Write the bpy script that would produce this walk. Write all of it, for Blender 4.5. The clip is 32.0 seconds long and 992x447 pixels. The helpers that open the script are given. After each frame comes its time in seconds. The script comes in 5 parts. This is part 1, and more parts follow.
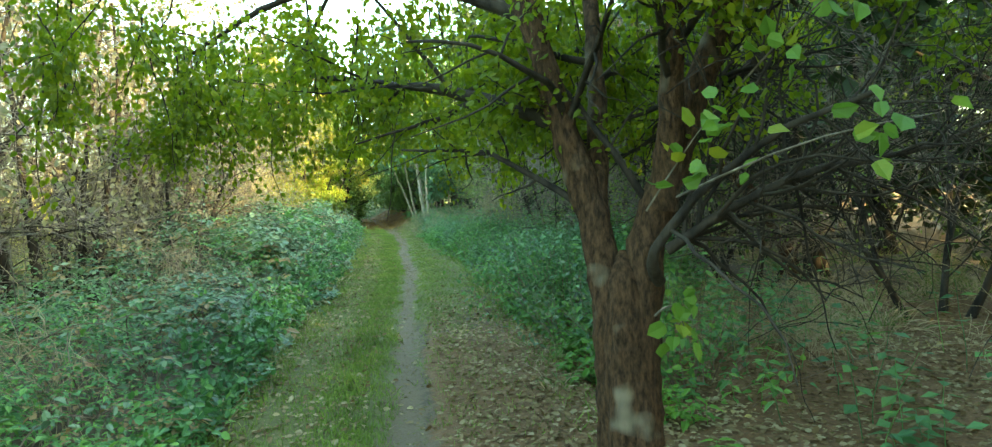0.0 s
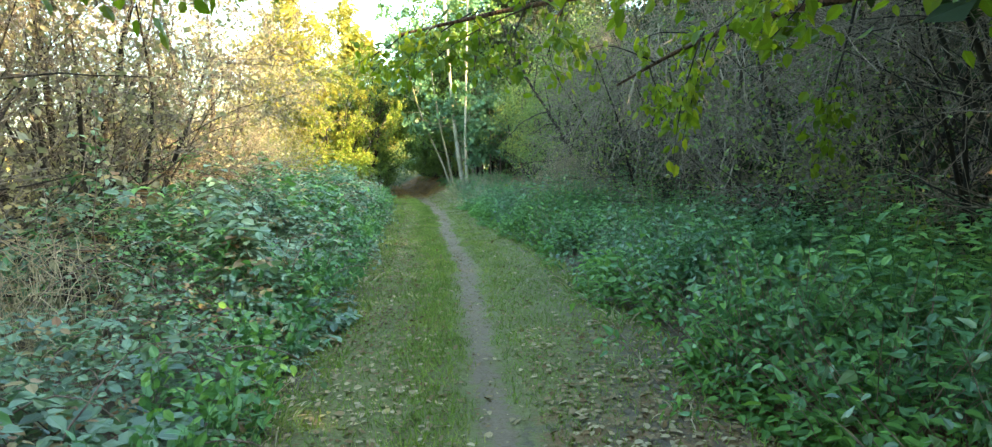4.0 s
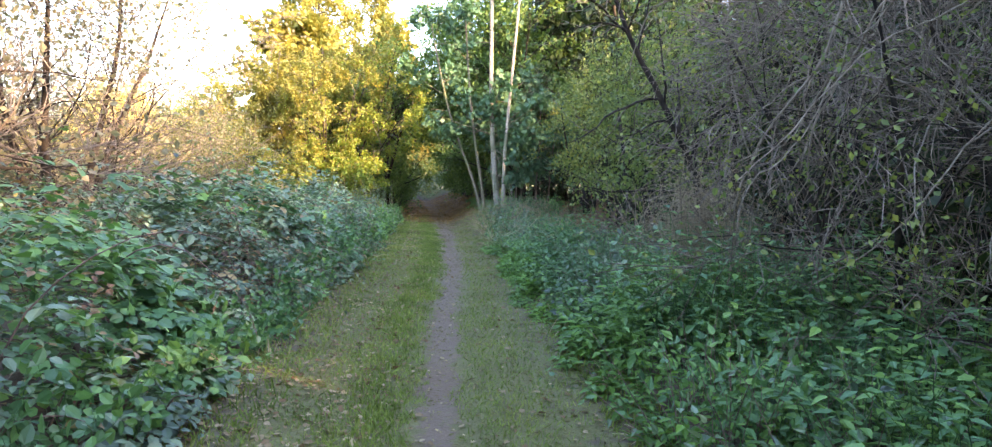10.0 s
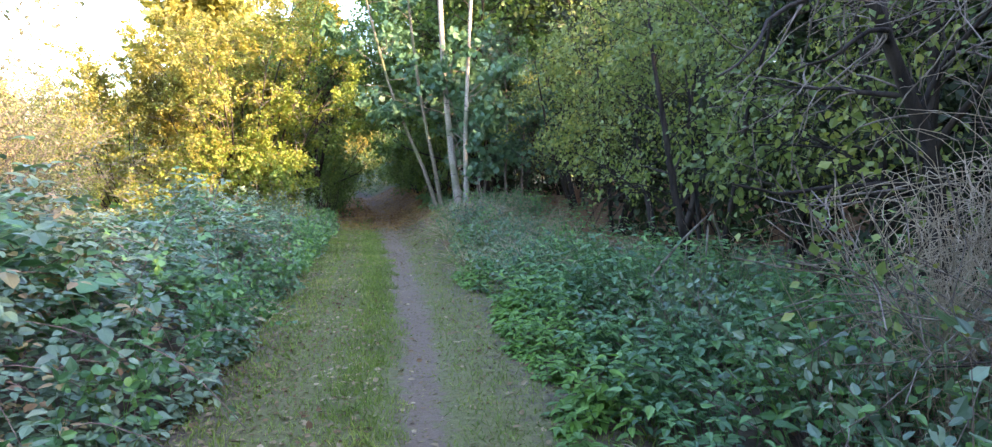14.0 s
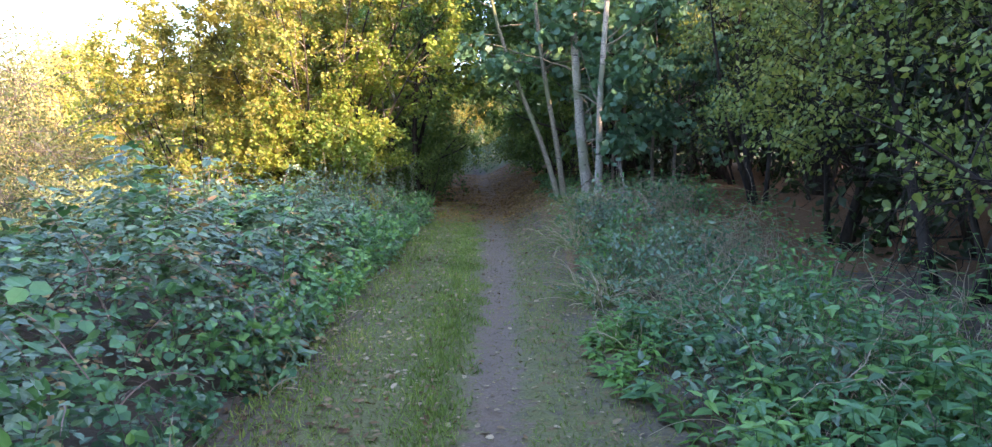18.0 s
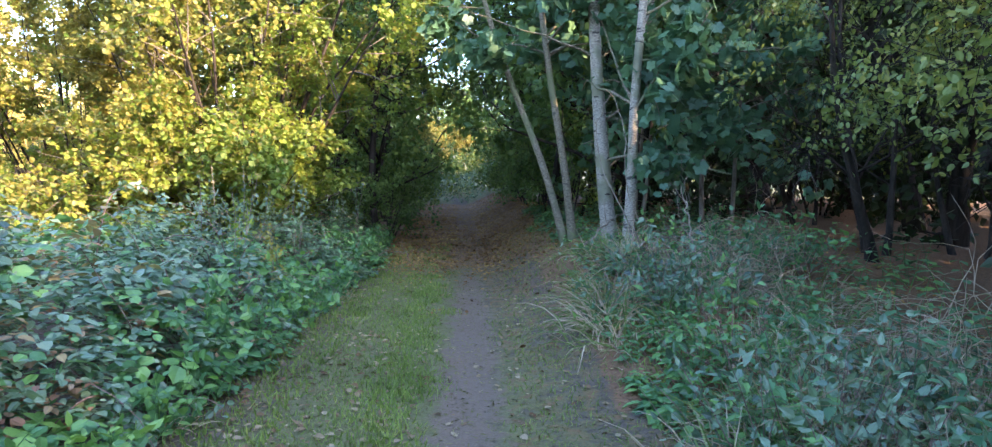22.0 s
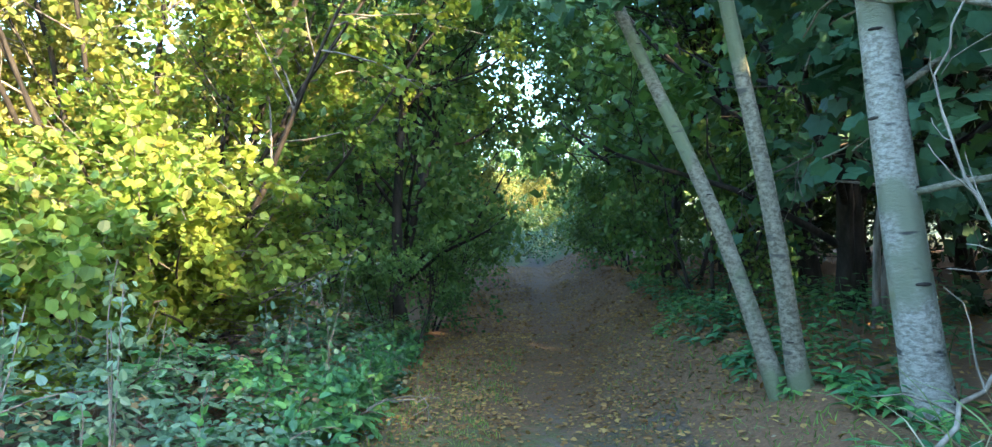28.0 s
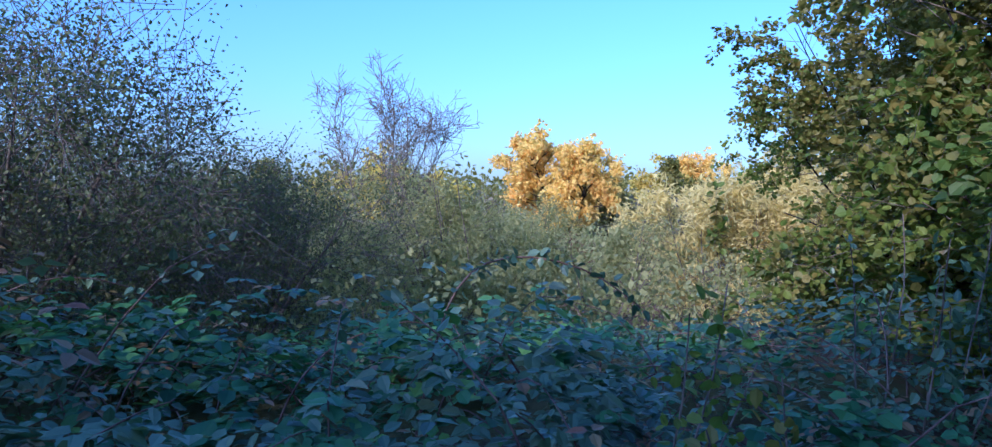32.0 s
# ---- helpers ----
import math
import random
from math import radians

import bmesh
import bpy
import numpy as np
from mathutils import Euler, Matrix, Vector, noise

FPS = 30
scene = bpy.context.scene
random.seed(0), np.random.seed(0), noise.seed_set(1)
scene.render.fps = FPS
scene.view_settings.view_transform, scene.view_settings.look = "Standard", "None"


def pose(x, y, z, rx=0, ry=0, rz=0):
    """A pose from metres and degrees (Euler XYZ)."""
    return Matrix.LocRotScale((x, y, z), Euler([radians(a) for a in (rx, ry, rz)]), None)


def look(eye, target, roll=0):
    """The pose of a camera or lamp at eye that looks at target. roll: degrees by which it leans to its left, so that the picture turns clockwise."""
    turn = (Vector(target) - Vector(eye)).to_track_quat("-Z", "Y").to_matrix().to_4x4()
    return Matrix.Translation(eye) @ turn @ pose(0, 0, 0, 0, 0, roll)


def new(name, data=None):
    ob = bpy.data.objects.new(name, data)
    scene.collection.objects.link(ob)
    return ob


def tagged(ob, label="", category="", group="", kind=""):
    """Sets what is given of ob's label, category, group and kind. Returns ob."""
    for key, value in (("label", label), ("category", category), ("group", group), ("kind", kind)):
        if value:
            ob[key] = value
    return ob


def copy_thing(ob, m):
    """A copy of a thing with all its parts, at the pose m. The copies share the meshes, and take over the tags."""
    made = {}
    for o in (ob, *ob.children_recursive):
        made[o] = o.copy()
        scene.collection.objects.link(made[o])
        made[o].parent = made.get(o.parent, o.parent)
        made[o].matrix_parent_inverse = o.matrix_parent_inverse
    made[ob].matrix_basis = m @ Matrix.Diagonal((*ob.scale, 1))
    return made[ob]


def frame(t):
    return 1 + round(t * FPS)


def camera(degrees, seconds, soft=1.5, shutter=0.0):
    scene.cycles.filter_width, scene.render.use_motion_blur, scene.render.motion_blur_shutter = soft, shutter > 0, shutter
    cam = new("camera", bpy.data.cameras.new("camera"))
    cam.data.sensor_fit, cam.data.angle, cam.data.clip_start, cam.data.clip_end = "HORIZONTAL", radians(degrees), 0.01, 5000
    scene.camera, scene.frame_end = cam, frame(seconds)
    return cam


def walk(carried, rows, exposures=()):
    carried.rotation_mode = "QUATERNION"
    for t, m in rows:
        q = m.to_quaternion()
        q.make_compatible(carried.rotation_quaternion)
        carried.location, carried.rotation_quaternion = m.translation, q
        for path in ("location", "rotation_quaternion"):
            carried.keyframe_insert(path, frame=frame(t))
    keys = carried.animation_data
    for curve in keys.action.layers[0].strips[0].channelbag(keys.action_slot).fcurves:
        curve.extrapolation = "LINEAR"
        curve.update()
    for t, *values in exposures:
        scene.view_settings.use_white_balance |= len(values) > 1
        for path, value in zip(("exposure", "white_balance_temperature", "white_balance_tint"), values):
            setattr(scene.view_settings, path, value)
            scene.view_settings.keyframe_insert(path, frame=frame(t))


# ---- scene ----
SOFT = 1.3
cam = camera(71.9, 32.0, soft=SOFT)
PATH = [
    (0, (0.000, 0.002, 1.449), (0.813, 4.930, 1.237), -2.9),
    (0.5, (-0.055, 0.424, 1.460), (0.715, 5.361, 1.296), -3.4),
    (1, (-0.107, 0.897, 1.466), (0.448, 5.866, 1.537), -3.4),
    (1.5, (-0.207, 1.354, 1.462), (0.185, 6.336, 1.302), -4.0),
    (2, (-0.244, 1.769, 1.437), (0.240, 6.740, 1.198), -3.5),
    (2.5, (-0.279, 2.267, 1.410), (0.179, 7.239, 1.141), -2.5),
    (3, (-0.307, 2.882, 1.374), (0.427, 7.795, 0.804), -3.3),
    (3.5, (-0.268, 3.631, 1.383), (0.289, 8.583, 0.980), -2.8),
    (5.5, (0.069, 6.897, 1.387), (0.930, 11.780, 0.736), -0.7),
    (6, (0.100, 7.518, 1.374), (0.873, 12.432, 0.872), 0.3),
    (6.5, (0.087, 8.137, 1.376), (0.906, 13.050, 0.944), 0.1),
    (7, (0.210, 8.703, 1.359), (1.225, 13.583, 0.963), 0.3),
    (7.5, (0.371, 9.256, 1.384), (1.384, 14.149, 1.193), -0.1),
    (8, (0.520, 9.827, 1.399), (1.931, 14.622, 1.280), -1.0),
    (8.5, (0.625, 10.379, 1.387), (1.809, 15.228, 1.098), 3.1),
    (9, (0.545, 10.956, 1.374), (1.376, 15.878, 1.080), 1.8),
    (9.5, (0.540, 11.428, 1.393), (1.164, 16.380, 1.096), 0.5),
    (10, (0.542, 11.946, 1.429), (0.876, 16.925, 1.120), 1.9),
    (10.5, (0.482, 12.534, 1.446), (0.830, 17.512, 1.128), 0.5),
    (11, (0.459, 13.129, 1.445), (1.031, 18.062, 0.863), 1.3),
    (11.5, (0.366, 13.696, 1.474), (0.740, 18.647, 0.885), 1.3),
    (12, (0.284, 14.243, 1.512), (1.134, 19.134, 0.916), 1.9),
    (12.5, (0.313, 14.808, 1.515), (1.016, 19.719, 0.894), 1.5),
    (13, (0.290, 15.412, 1.500), (0.958, 20.330, 0.890), 0.3),
    (13.5, (0.334, 16.028, 1.497), (1.069, 20.952, 1.029), -0.2),
    (15.5, (0.750, 18.371, 1.484), (1.305, 23.329, 1.142), -3.5),
    (16, (0.765, 18.904, 1.481), (1.350, 23.846, 0.992), 0.5),
    (16.5, (0.796, 19.437, 1.488), (1.059, 24.357, 0.633), 2.4),
    (17, (0.734, 19.962, 1.495), (0.928, 24.886, 0.650), 0.8),
    (17.5, (0.722, 20.490, 1.514), (0.821, 25.461, 0.981), 0.8),
    (18, (0.694, 20.983, 1.511), (0.547, 25.949, 0.949), -0.3),
    (18.5, (0.647, 21.527, 1.499), (0.787, 26.483, 0.851), -0.1),
    (19, (0.641, 22.090, 1.453), (0.508, 27.052, 0.850), 1.7),
    (19.5, (0.584, 22.649, 1.419), (0.530, 27.628, 0.968), 1.8),
    (20, (0.599, 23.158, 1.377), (0.678, 28.131, 0.860), 1.5),
    (20.5, (0.654, 23.668, 1.370), (0.651, 28.642, 0.857), 1.8),
    (21, (0.647, 24.189, 1.384), (0.851, 29.173, 1.034), 1.2),
    (21.5, (0.660, 24.676, 1.363), (0.711, 29.662, 0.999), 0.9),
    (22, (0.636, 25.172, 1.352), (0.610, 30.160, 1.010), 1.0),
    (22.5, (0.594, 25.670, 1.375), (0.665, 30.664, 1.134), -0.1),
    (23, (0.634, 26.229, 1.389), (0.704, 31.217, 1.050), 1.4),
    (23.5, (0.585, 26.741, 1.395), (0.645, 31.733, 1.116), 1.8),
    (24, (0.614, 27.288, 1.424), (0.714, 32.267, 0.982), 0.2),
    (24.5, (0.662, 27.712, 1.506), (0.676, 32.696, 1.106), -0.6),
    (26.5, (0.548, 29.288, 1.399), (0.535, 34.281, 1.125), 0.5),
    (27, (0.519, 29.701, 1.408), (0.233, 34.693, 1.411), 0.4),
    (27.5, (0.464, 30.051, 1.417), (0.003, 35.030, 1.399), 0.2),
    (28, (0.391, 30.370, 1.438), (-0.196, 35.335, 1.493), -1.0),
    (28.5, (0.375, 30.543, 1.382), (-1.578, 35.143, 1.528), -1.2),
    (29, (0.343, 30.624, 1.406), (-2.472, 34.755, 1.345), -1.7),
    (29.5, (0.319, 30.636, 1.405), (-3.271, 34.115, 1.322), -1.9),
    (30, (0.290, 30.651, 1.406), (-3.964, 33.276, 1.298), -1.6),
    (30.5, (0.275, 30.660, 1.407), (-4.443, 32.308, 1.285), -1.1),
    (31, (0.255, 30.669, 1.408), (-4.633, 31.716, 1.289), -0.4),
    (31.5, (0.250, 30.672, 1.408), (-4.703, 31.343, 1.290), 0.2),
    (32, (0.281, 30.659, 1.407), (-4.657, 31.443, 1.327), 0.5),
]
walk(cam, [(t, look(eye, target, roll)) for t, eye, target, roll in PATH],
     exposures=[(0, 3.98, 10800, -14), (1, 4.0, 10200, -4), (2, 4.1, 9300, 6), (3, 4.05, 9200, -2), (6, 3.75, 8800, 8), (7, 3.85, 8900, 18), (8, 3.45, 8700, 24), (10, 3.65, 7800, 30), (12, 3.75, 7600, 34), (16, 3.7, 6900, 30), (17, 3.7, 6800, 32), (18, 3.4, 6900, 32), (19, 3.75, 6800, 30), (20, 3.75, 6700, 32), (22, 3.5, 6500, 28),
                (24, 4.0, 6500, 30), (28, 4.0, 6100, 8), (29.0, 2.28, 4850, 0), (30.0, 1.2, 4450, 14), (32, 0.88, 4350, 30)])

# ---- world, sun ----
SUN_DIR = Vector((0.78, -0.62, 0.40)).normalized()
world = bpy.data.worlds.new("sky")
scene.world = world
world.use_nodes = True
wn = world.node_tree.nodes
sky = wn.new("ShaderNodeTexSky")
sky.sky_type = "NISHITA"
sky.sun_disc = False
sky.sun_elevation = math.asin(SUN_DIR.z)
sky.sun_rotation = math.atan2(SUN_DIR.x, SUN_DIR.y)
sky.air_density, sky.dust_density, sky.ozone_density = 1.5, 2.4, 6.0
wn["Background"].inputs["Strength"].default_value = 0.15
world.node_tree.links.new(sky.outputs[0], wn["Background"].inputs["Color"])
sun = new("sun", bpy.data.lights.new("sun", "SUN"))
sun.data.energy, sun.data.angle, sun.data.color = 2.6, radians(0.6), (1.0, 0.76, 0.48)
sun.matrix_world = look(SUN_DIR * 60, (0, 0, 0))
scene.view_settings.exposure = 0.0


# ---- materials ----
def nodes_of(name):
    m = bpy.data.materials.new(name)
    m.use_nodes = True
    nt = m.node_tree
    nt.nodes.clear()
    out = nt.nodes.new("ShaderNodeOutputMaterial")
    return m, nt, out


def ramp_node(nt, colours, fac):
    r = nt.nodes.new("ShaderNodeValToRGB")
    els = r.color_ramp.elements
    n = len(colours)
    for i, c in enumerate(colours):
        e = els[i] if i < 2 else els.new(i / (n - 1))
        e.position = i / (n - 1)
        e.color = (*c, 1)
    nt.links.new(fac, r.inputs[0])
    return r.outputs[0]


def mathn(nt, op, a, b=None):
    n = nt.nodes.new("ShaderNodeMath")
    n.operation = op
    for i, v in enumerate((a, b)):
        if v is None:
            continue
        if isinstance(v, (int, float)):
            n.inputs[i].default_value = v
        else:
            nt.links.new(v, n.inputs[i])
    return n.outputs[0]


def noise_node(nt, scale, detail=3.0, vec=None, stretch=None, rough=0.55):
    n = nt.nodes.new("ShaderNodeTexNoise")
    n.inputs["Scale"].default_value = scale
    n.inputs["Detail"].default_value = detail
    n.inputs["Roughness"].default_value = rough
    g = nt.nodes.new("ShaderNodeNewGeometry") if vec is None else None
    v = g.outputs["Position"] if vec is None else vec
    if stretch:
        mp = nt.nodes.new("ShaderNodeMapping")
        mp.inputs["Scale"].default_value = stretch
        nt.links.new(v, mp.inputs[0])
        v = mp.outputs[0]
    nt.links.new(v, n.inputs["Vector"])
    return n.outputs[0]


def mixc(nt, fac, a, b, mode="MIX"):
    n = nt.nodes.new("ShaderNodeMix")
    n.data_type, n.blend_type = "RGBA", mode
    for s, v in ((n.inputs[0], fac), (n.inputs[6], a), (n.inputs[7], b)):
        if isinstance(v, (int, float)):
            s.default_value = v
        elif isinstance(v, tuple):
            s.default_value = (*v, 1)
        else:
            nt.links.new(v, s)
    return n.outputs[2]


def leaf_mat(name, colours, trans=0.35, rough=0.5, patch=0.8, spec=0.35):
    m, nt, out = nodes_of(name)
    g = nt.nodes.new("ShaderNodeNewGeometry")
    oi = nt.nodes.new("ShaderNodeObjectInfo")
    big = noise_node(nt, patch, 2.0)
    v = mathn(nt, "FRACT", mathn(nt, "ADD", g.outputs["Random Per Island"], oi.outputs["Random"]))
    v = mathn(nt, "ADD", mathn(nt, "MULTIPLY", v, 0.5), mathn(nt, "MULTIPLY", mathn(nt, "SUBTRACT", big, 0.32), 1.15))
    col = ramp_node(nt, colours, v)
    fine = noise_node(nt, 55.0, 2.0)
    col = mixc(nt, mathn(nt, "MULTIPLY", fine, 0.35), col, tuple(0.6 * c for c in colours[0]))
    p = nt.nodes.new("ShaderNodeBsdfPrincipled")
    nt.links.new(col, p.inputs["Base Color"])
    p.inputs["Roughness"].default_value = rough
    p.inputs["Specular IOR Level"].default_value = spec
    t = nt.nodes.new("ShaderNodeBsdfTranslucent")
    bright = mixc(nt, 1.0, col, (1.25, 1.25, 0.75), "MULTIPLY")
    nt.links.new(bright, t.inputs[0])
    mx = nt.nodes.new("ShaderNodeMixShader")
    mx.inputs[0].default_value = trans
    nt.links.new(p.outputs[0], mx.inputs[1])
    nt.links.new(t.outputs[0], mx.inputs[2])
    nt.links.new(mx.outputs[0], out.inputs[0])
    return m


def spread(nt, v, lo, hi):
    f = nt.nodes.new("ShaderNodeMapRange")
    f.inputs[1].default_value, f.inputs[2].default_value = lo, hi
    nt.links.new(v, f.inputs[0])
    return f.outputs[0]


def bark_mat(name, dark, light, patchy=(0.5, 0.5, 0.45), amount=0.0, scale=9.0, bump=0.5, bands=0.0, stretch=(1, 1, 0.22)):
    m, nt, out = nodes_of(name)
    a = noise_node(nt, scale, 8.0, stretch=stretch, rough=0.68)
    b = noise_node(nt, 2.2, 3.0)
    col = ramp_node(nt, [dark, tuple((x + y) / 2 for x, y in zip(dark, light)), light], spread(nt, a, 0.38, 0.62))
    if amount:
        f = nt.nodes.new("ShaderNodeMapRange")
        f.inputs[1].default_value, f.inputs[2].default_value = 0.62 - 0.25 * amount, 0.70 - 0.2 * amount
        nt.links.new(b, f.inputs[0])
        col = mixc(nt, f.outputs[0], col, patchy)
    if bands:
        c = noise_node(nt, 5.0, 3.0, stretch=(0.8, 0.8, 3.2))
        f = nt.nodes.new("ShaderNodeMapRange")
        f.inputs[1].default_value, f.inputs[2].default_value = 0.62, 0.68
        nt.links.new(c, f.inputs[0])
        col = mixc(nt, mathn(nt, "MULTIPLY", f.outputs[0], bands), col, (0.05, 0.045, 0.04))
    p = nt.nodes.new("ShaderNodeBsdfPrincipled")
    nt.links.new(col, p.inputs["Base Color"])
    p.inputs["Roughness"].default_value = 0.88
    p.inputs["Specular IOR Level"].default_value = 0.2
    bp = nt.nodes.new("ShaderNodeBump")
    bp.inputs["Strength"].default_value = bump
    bp.inputs["Distance"].default_value = 0.035
    nt.links.new(a, bp.inputs["Height"])
    nt.links.new(bp.outputs[0], p.inputs["Normal"])
    nt.links.new(p.outputs[0], out.inputs[0])
    return m


def ground_mat():
    m, nt, out = nodes_of("soil_and_turf")
    att = nt.nodes.new("ShaderNodeAttribute")
    att.attribute_name = "zones"
    sep = nt.nodes.new("ShaderNodeSeparateColor")
    nt.links.new(att.outputs["Color"], sep.inputs[0])
    edge = noise_node(nt, 7.0, 8.0, rough=0.7)
    fine = noise_node(nt, 60.0, 4.0)
    mid = noise_node(nt, 14.0, 4.0)
    big = noise_node(nt, 1.1, 3.0)

    def sharp(v, lo, hi):
        f = nt.nodes.new("ShaderNodeMapRange")
        f.inputs[1].default_value, f.inputs[2].default_value = lo, hi
        nt.links.new(mathn(nt, "ADD", v, mathn(nt, "MULTIPLY", mathn(nt, "SUBTRACT", edge, 0.5), 1.5)), f.inputs[0])
        return f.outputs[0]

    soil = ramp_node(nt, [(0.035, 0.026, 0.016), (0.075, 0.055, 0.034), (0.13, 0.10, 0.065)], mid)
    dirt = ramp_node(nt, [(0.07, 0.046, 0.026), (0.135, 0.092, 0.054), (0.22, 0.158, 0.096)], noise_node(nt, 45.0, 6.0, rough=0.7))
    dirt = mixc(nt, big, dirt, (0.11, 0.08, 0.052))
    turf = ramp_node(nt, [(0.045, 0.042, 0.016), (0.095, 0.098, 0.028), (0.17, 0.15, 0.055)], noise_node(nt, 22.0, 6.0, rough=0.7))
    litter = ramp_node(nt, [(0.045, 0.022, 0.010), (0.14, 0.07, 0.028), (0.28, 0.15, 0.058)], noise_node(nt, 30.0, 6.0, rough=0.65))
    col = mixc(nt, sharp(sep.outputs[1], 0.35, 0.6), soil, turf)
    col = mixc(nt, sharp(sep.outputs[2], 0.35, 0.6), col, litter)
    col = mixc(nt, sharp(sep.outputs[0], 0.40, 0.58), col, dirt)
    p = nt.nodes.new("ShaderNodeBsdfPrincipled")
    nt.links.new(col, p.inputs["Base Color"])
    p.inputs["Roughness"].default_value = 0.92
    bp = nt.nodes.new("ShaderNodeBump")
    bp.inputs["Strength"].default_value = 0.7
    bp.inputs["Distance"].default_value = 0.03
    nt.links.new(mathn(nt, "ADD", mid, mathn(nt, "MULTIPLY", fine, 0.5)), bp.inputs["Height"])
    nt.links.new(bp.outputs[0], p.inputs["Normal"])
    nt.links.new(p.outputs[0], out.inputs[0])
    return m


M_GROUND = ground_mat()
M_BRAMBLE = leaf_mat("bramble_leaf", [(0.024, 0.052, 0.034), (0.07, 0.14, 0.084), (0.135, 0.235, 0.128), (0.20, 0.30, 0.17), (0.33, 0.36, 0.17)], 0.28, 0.42, 1.4, 0.6)
M_BRAMBLE_OLD = leaf_mat("bramble_old_leaf", [(0.20, 0.18, 0.07), (0.34, 0.26, 0.11), (0.30, 0.20, 0.11), (0.24, 0.11, 0.06), (0.13, 0.06, 0.04)], 0.3)
M_NETTLE = leaf_mat("nettle_leaf", [(0.022, 0.08, 0.034), (0.052, 0.162, 0.062), (0.09, 0.24, 0.078), (0.165, 0.35, 0.076), (0.28, 0.46, 0.085)], 0.3, 0.45, 0.8, 0.45)
M_FRESH = leaf_mat("fresh_nettle_leaf", [(0.045, 0.13, 0.03), (0.085, 0.22, 0.045), (0.14, 0.32, 0.055), (0.24, 0.44, 0.075)], 0.35, 0.5, 1.0, 0.35)
M_APPLE = leaf_mat("apple_leaf", [(0.055, 0.10, 0.012), (0.11, 0.165, 0.015), (0.20, 0.245, 0.02), (0.38, 0.34, 0.03)], 0.62, 0.45, 0.6)
M_SHOOT = leaf_mat("apple_shoot_leaf", [(0.06, 0.15, 0.035), (0.10, 0.22, 0.045), (0.16, 0.30, 0.055), (0.42, 0.36, 0.04)], 0.5, 0.45, 0.6)
M_YELLOW = leaf_mat("hazel_yellow_leaf", [(0.14, 0.165, 0.042), (0.215, 0.215, 0.05), (0.30, 0.26, 0.056), (0.39, 0.30, 0.07)], 0.40, 0.5, 0.7)
M_HAZEL = leaf_mat("hazel_green_leaf", [(0.10, 0.165, 0.03), (0.165, 0.245, 0.04), (0.255, 0.31, 0.048), (0.38, 0.37, 0.058)], 0.45, 0.5, 0.5)
M_SYC = leaf_mat("sycamore_leaf", [(0.038, 0.10, 0.062), (0.068, 0.16, 0.09), (0.11, 0.225, 0.11), (0.18, 0.29, 0.10)], 0.35, 0.45, 0.6)
M_THORN = leaf_mat("hawthorn_leaf", [(0.065, 0.115, 0.04), (0.125, 0.185, 0.05), (0.22, 0.27, 0.065), (0.42, 0.38, 0.085)], 0.35, 0.5, 0.6)
# Very dark green: shade inside the wood is put into this leaf colour.
M_SHADED = leaf_mat("shaded_leaf", [(0.018, 0.035, 0.014), (0.032, 0.058, 0.02), (0.055, 0.085, 0.026)], 0.3, 0.5, 0.5)
M_SPARSE = leaf_mat("withered_leaf", [(0.14, 0.145, 0.09), (0.22, 0.215, 0.135), (0.30, 0.275, 0.18), (0.38, 0.325, 0.21)], 0.4, 0.6)
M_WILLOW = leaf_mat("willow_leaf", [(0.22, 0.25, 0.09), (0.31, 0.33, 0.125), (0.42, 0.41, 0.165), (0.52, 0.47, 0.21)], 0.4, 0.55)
# The cream of full sun is put into this willow's leaf colour.
M_SUNLIT_WILLOW = leaf_mat("sunlit_willow_leaf", [(0.60, 0.50, 0.17), (0.72, 0.61, 0.23), (0.80, 0.70, 0.30)], 0.4, 0.6)
M_ORANGE = leaf_mat("orange_leaf", [(0.78, 0.62, 0.14), (0.85, 0.63, 0.17), (0.88, 0.57, 0.18)], 0.45, 0.55, 0.35)
M_GOLD = leaf_mat("golden_leaf", [(0.50, 0.45, 0.08), (0.64, 0.52, 0.10), (0.74, 0.55, 0.12)], 0.45, 0.55, 0.35)
M_RUSSET = leaf_mat("russet_leaf", [(0.14, 0.05, 0.03), (0.22, 0.08, 0.045), (0.28, 0.12, 0.06)], 0.35)
M_THORN_GREY = leaf_mat("thorn_leaf", [(0.07, 0.10, 0.04), (0.115, 0.15, 0.06), (0.17, 0.195, 0.08), (0.27, 0.255, 0.11)], 0.35, 0.55)
M_GRASS = leaf_mat("grass_blade", [(0.05, 0.085, 0.018), (0.125, 0.205, 0.036), (0.21, 0.30, 0.058), (0.38, 0.34, 0.11)], 0.3, 0.55, 1.2)
M_STRAW = leaf_mat("dry_grass", [(0.27, 0.20, 0.13), (0.42, 0.335, 0.225), (0.56, 0.46, 0.33)], 0.2, 0.7)
M_FALLEN = leaf_mat("fallen_leaf", [(0.07, 0.038, 0.02), (0.16, 0.095, 0.045), (0.25, 0.185, 0.105), (0.40, 0.33, 0.205), (0.46, 0.34, 0.06)], 0.1, 0.8, 0.8, 0.12)
M_BROWN_FALLEN = leaf_mat("brown_fallen_leaf", [(0.11, 0.055, 0.022), (0.25, 0.13, 0.048), (0.40, 0.24, 0.08), (0.60, 0.43, 0.12)], 0.1, 0.8, 0.8, 0.12)
M_MAPLE = leaf_mat("maple_leaf", [(0.04, 0.09, 0.025), (0.08, 0.16, 0.037), (0.14, 0.225, 0.05), (0.27, 0.31, 0.065)], 0.35, 0.5, 0.5)
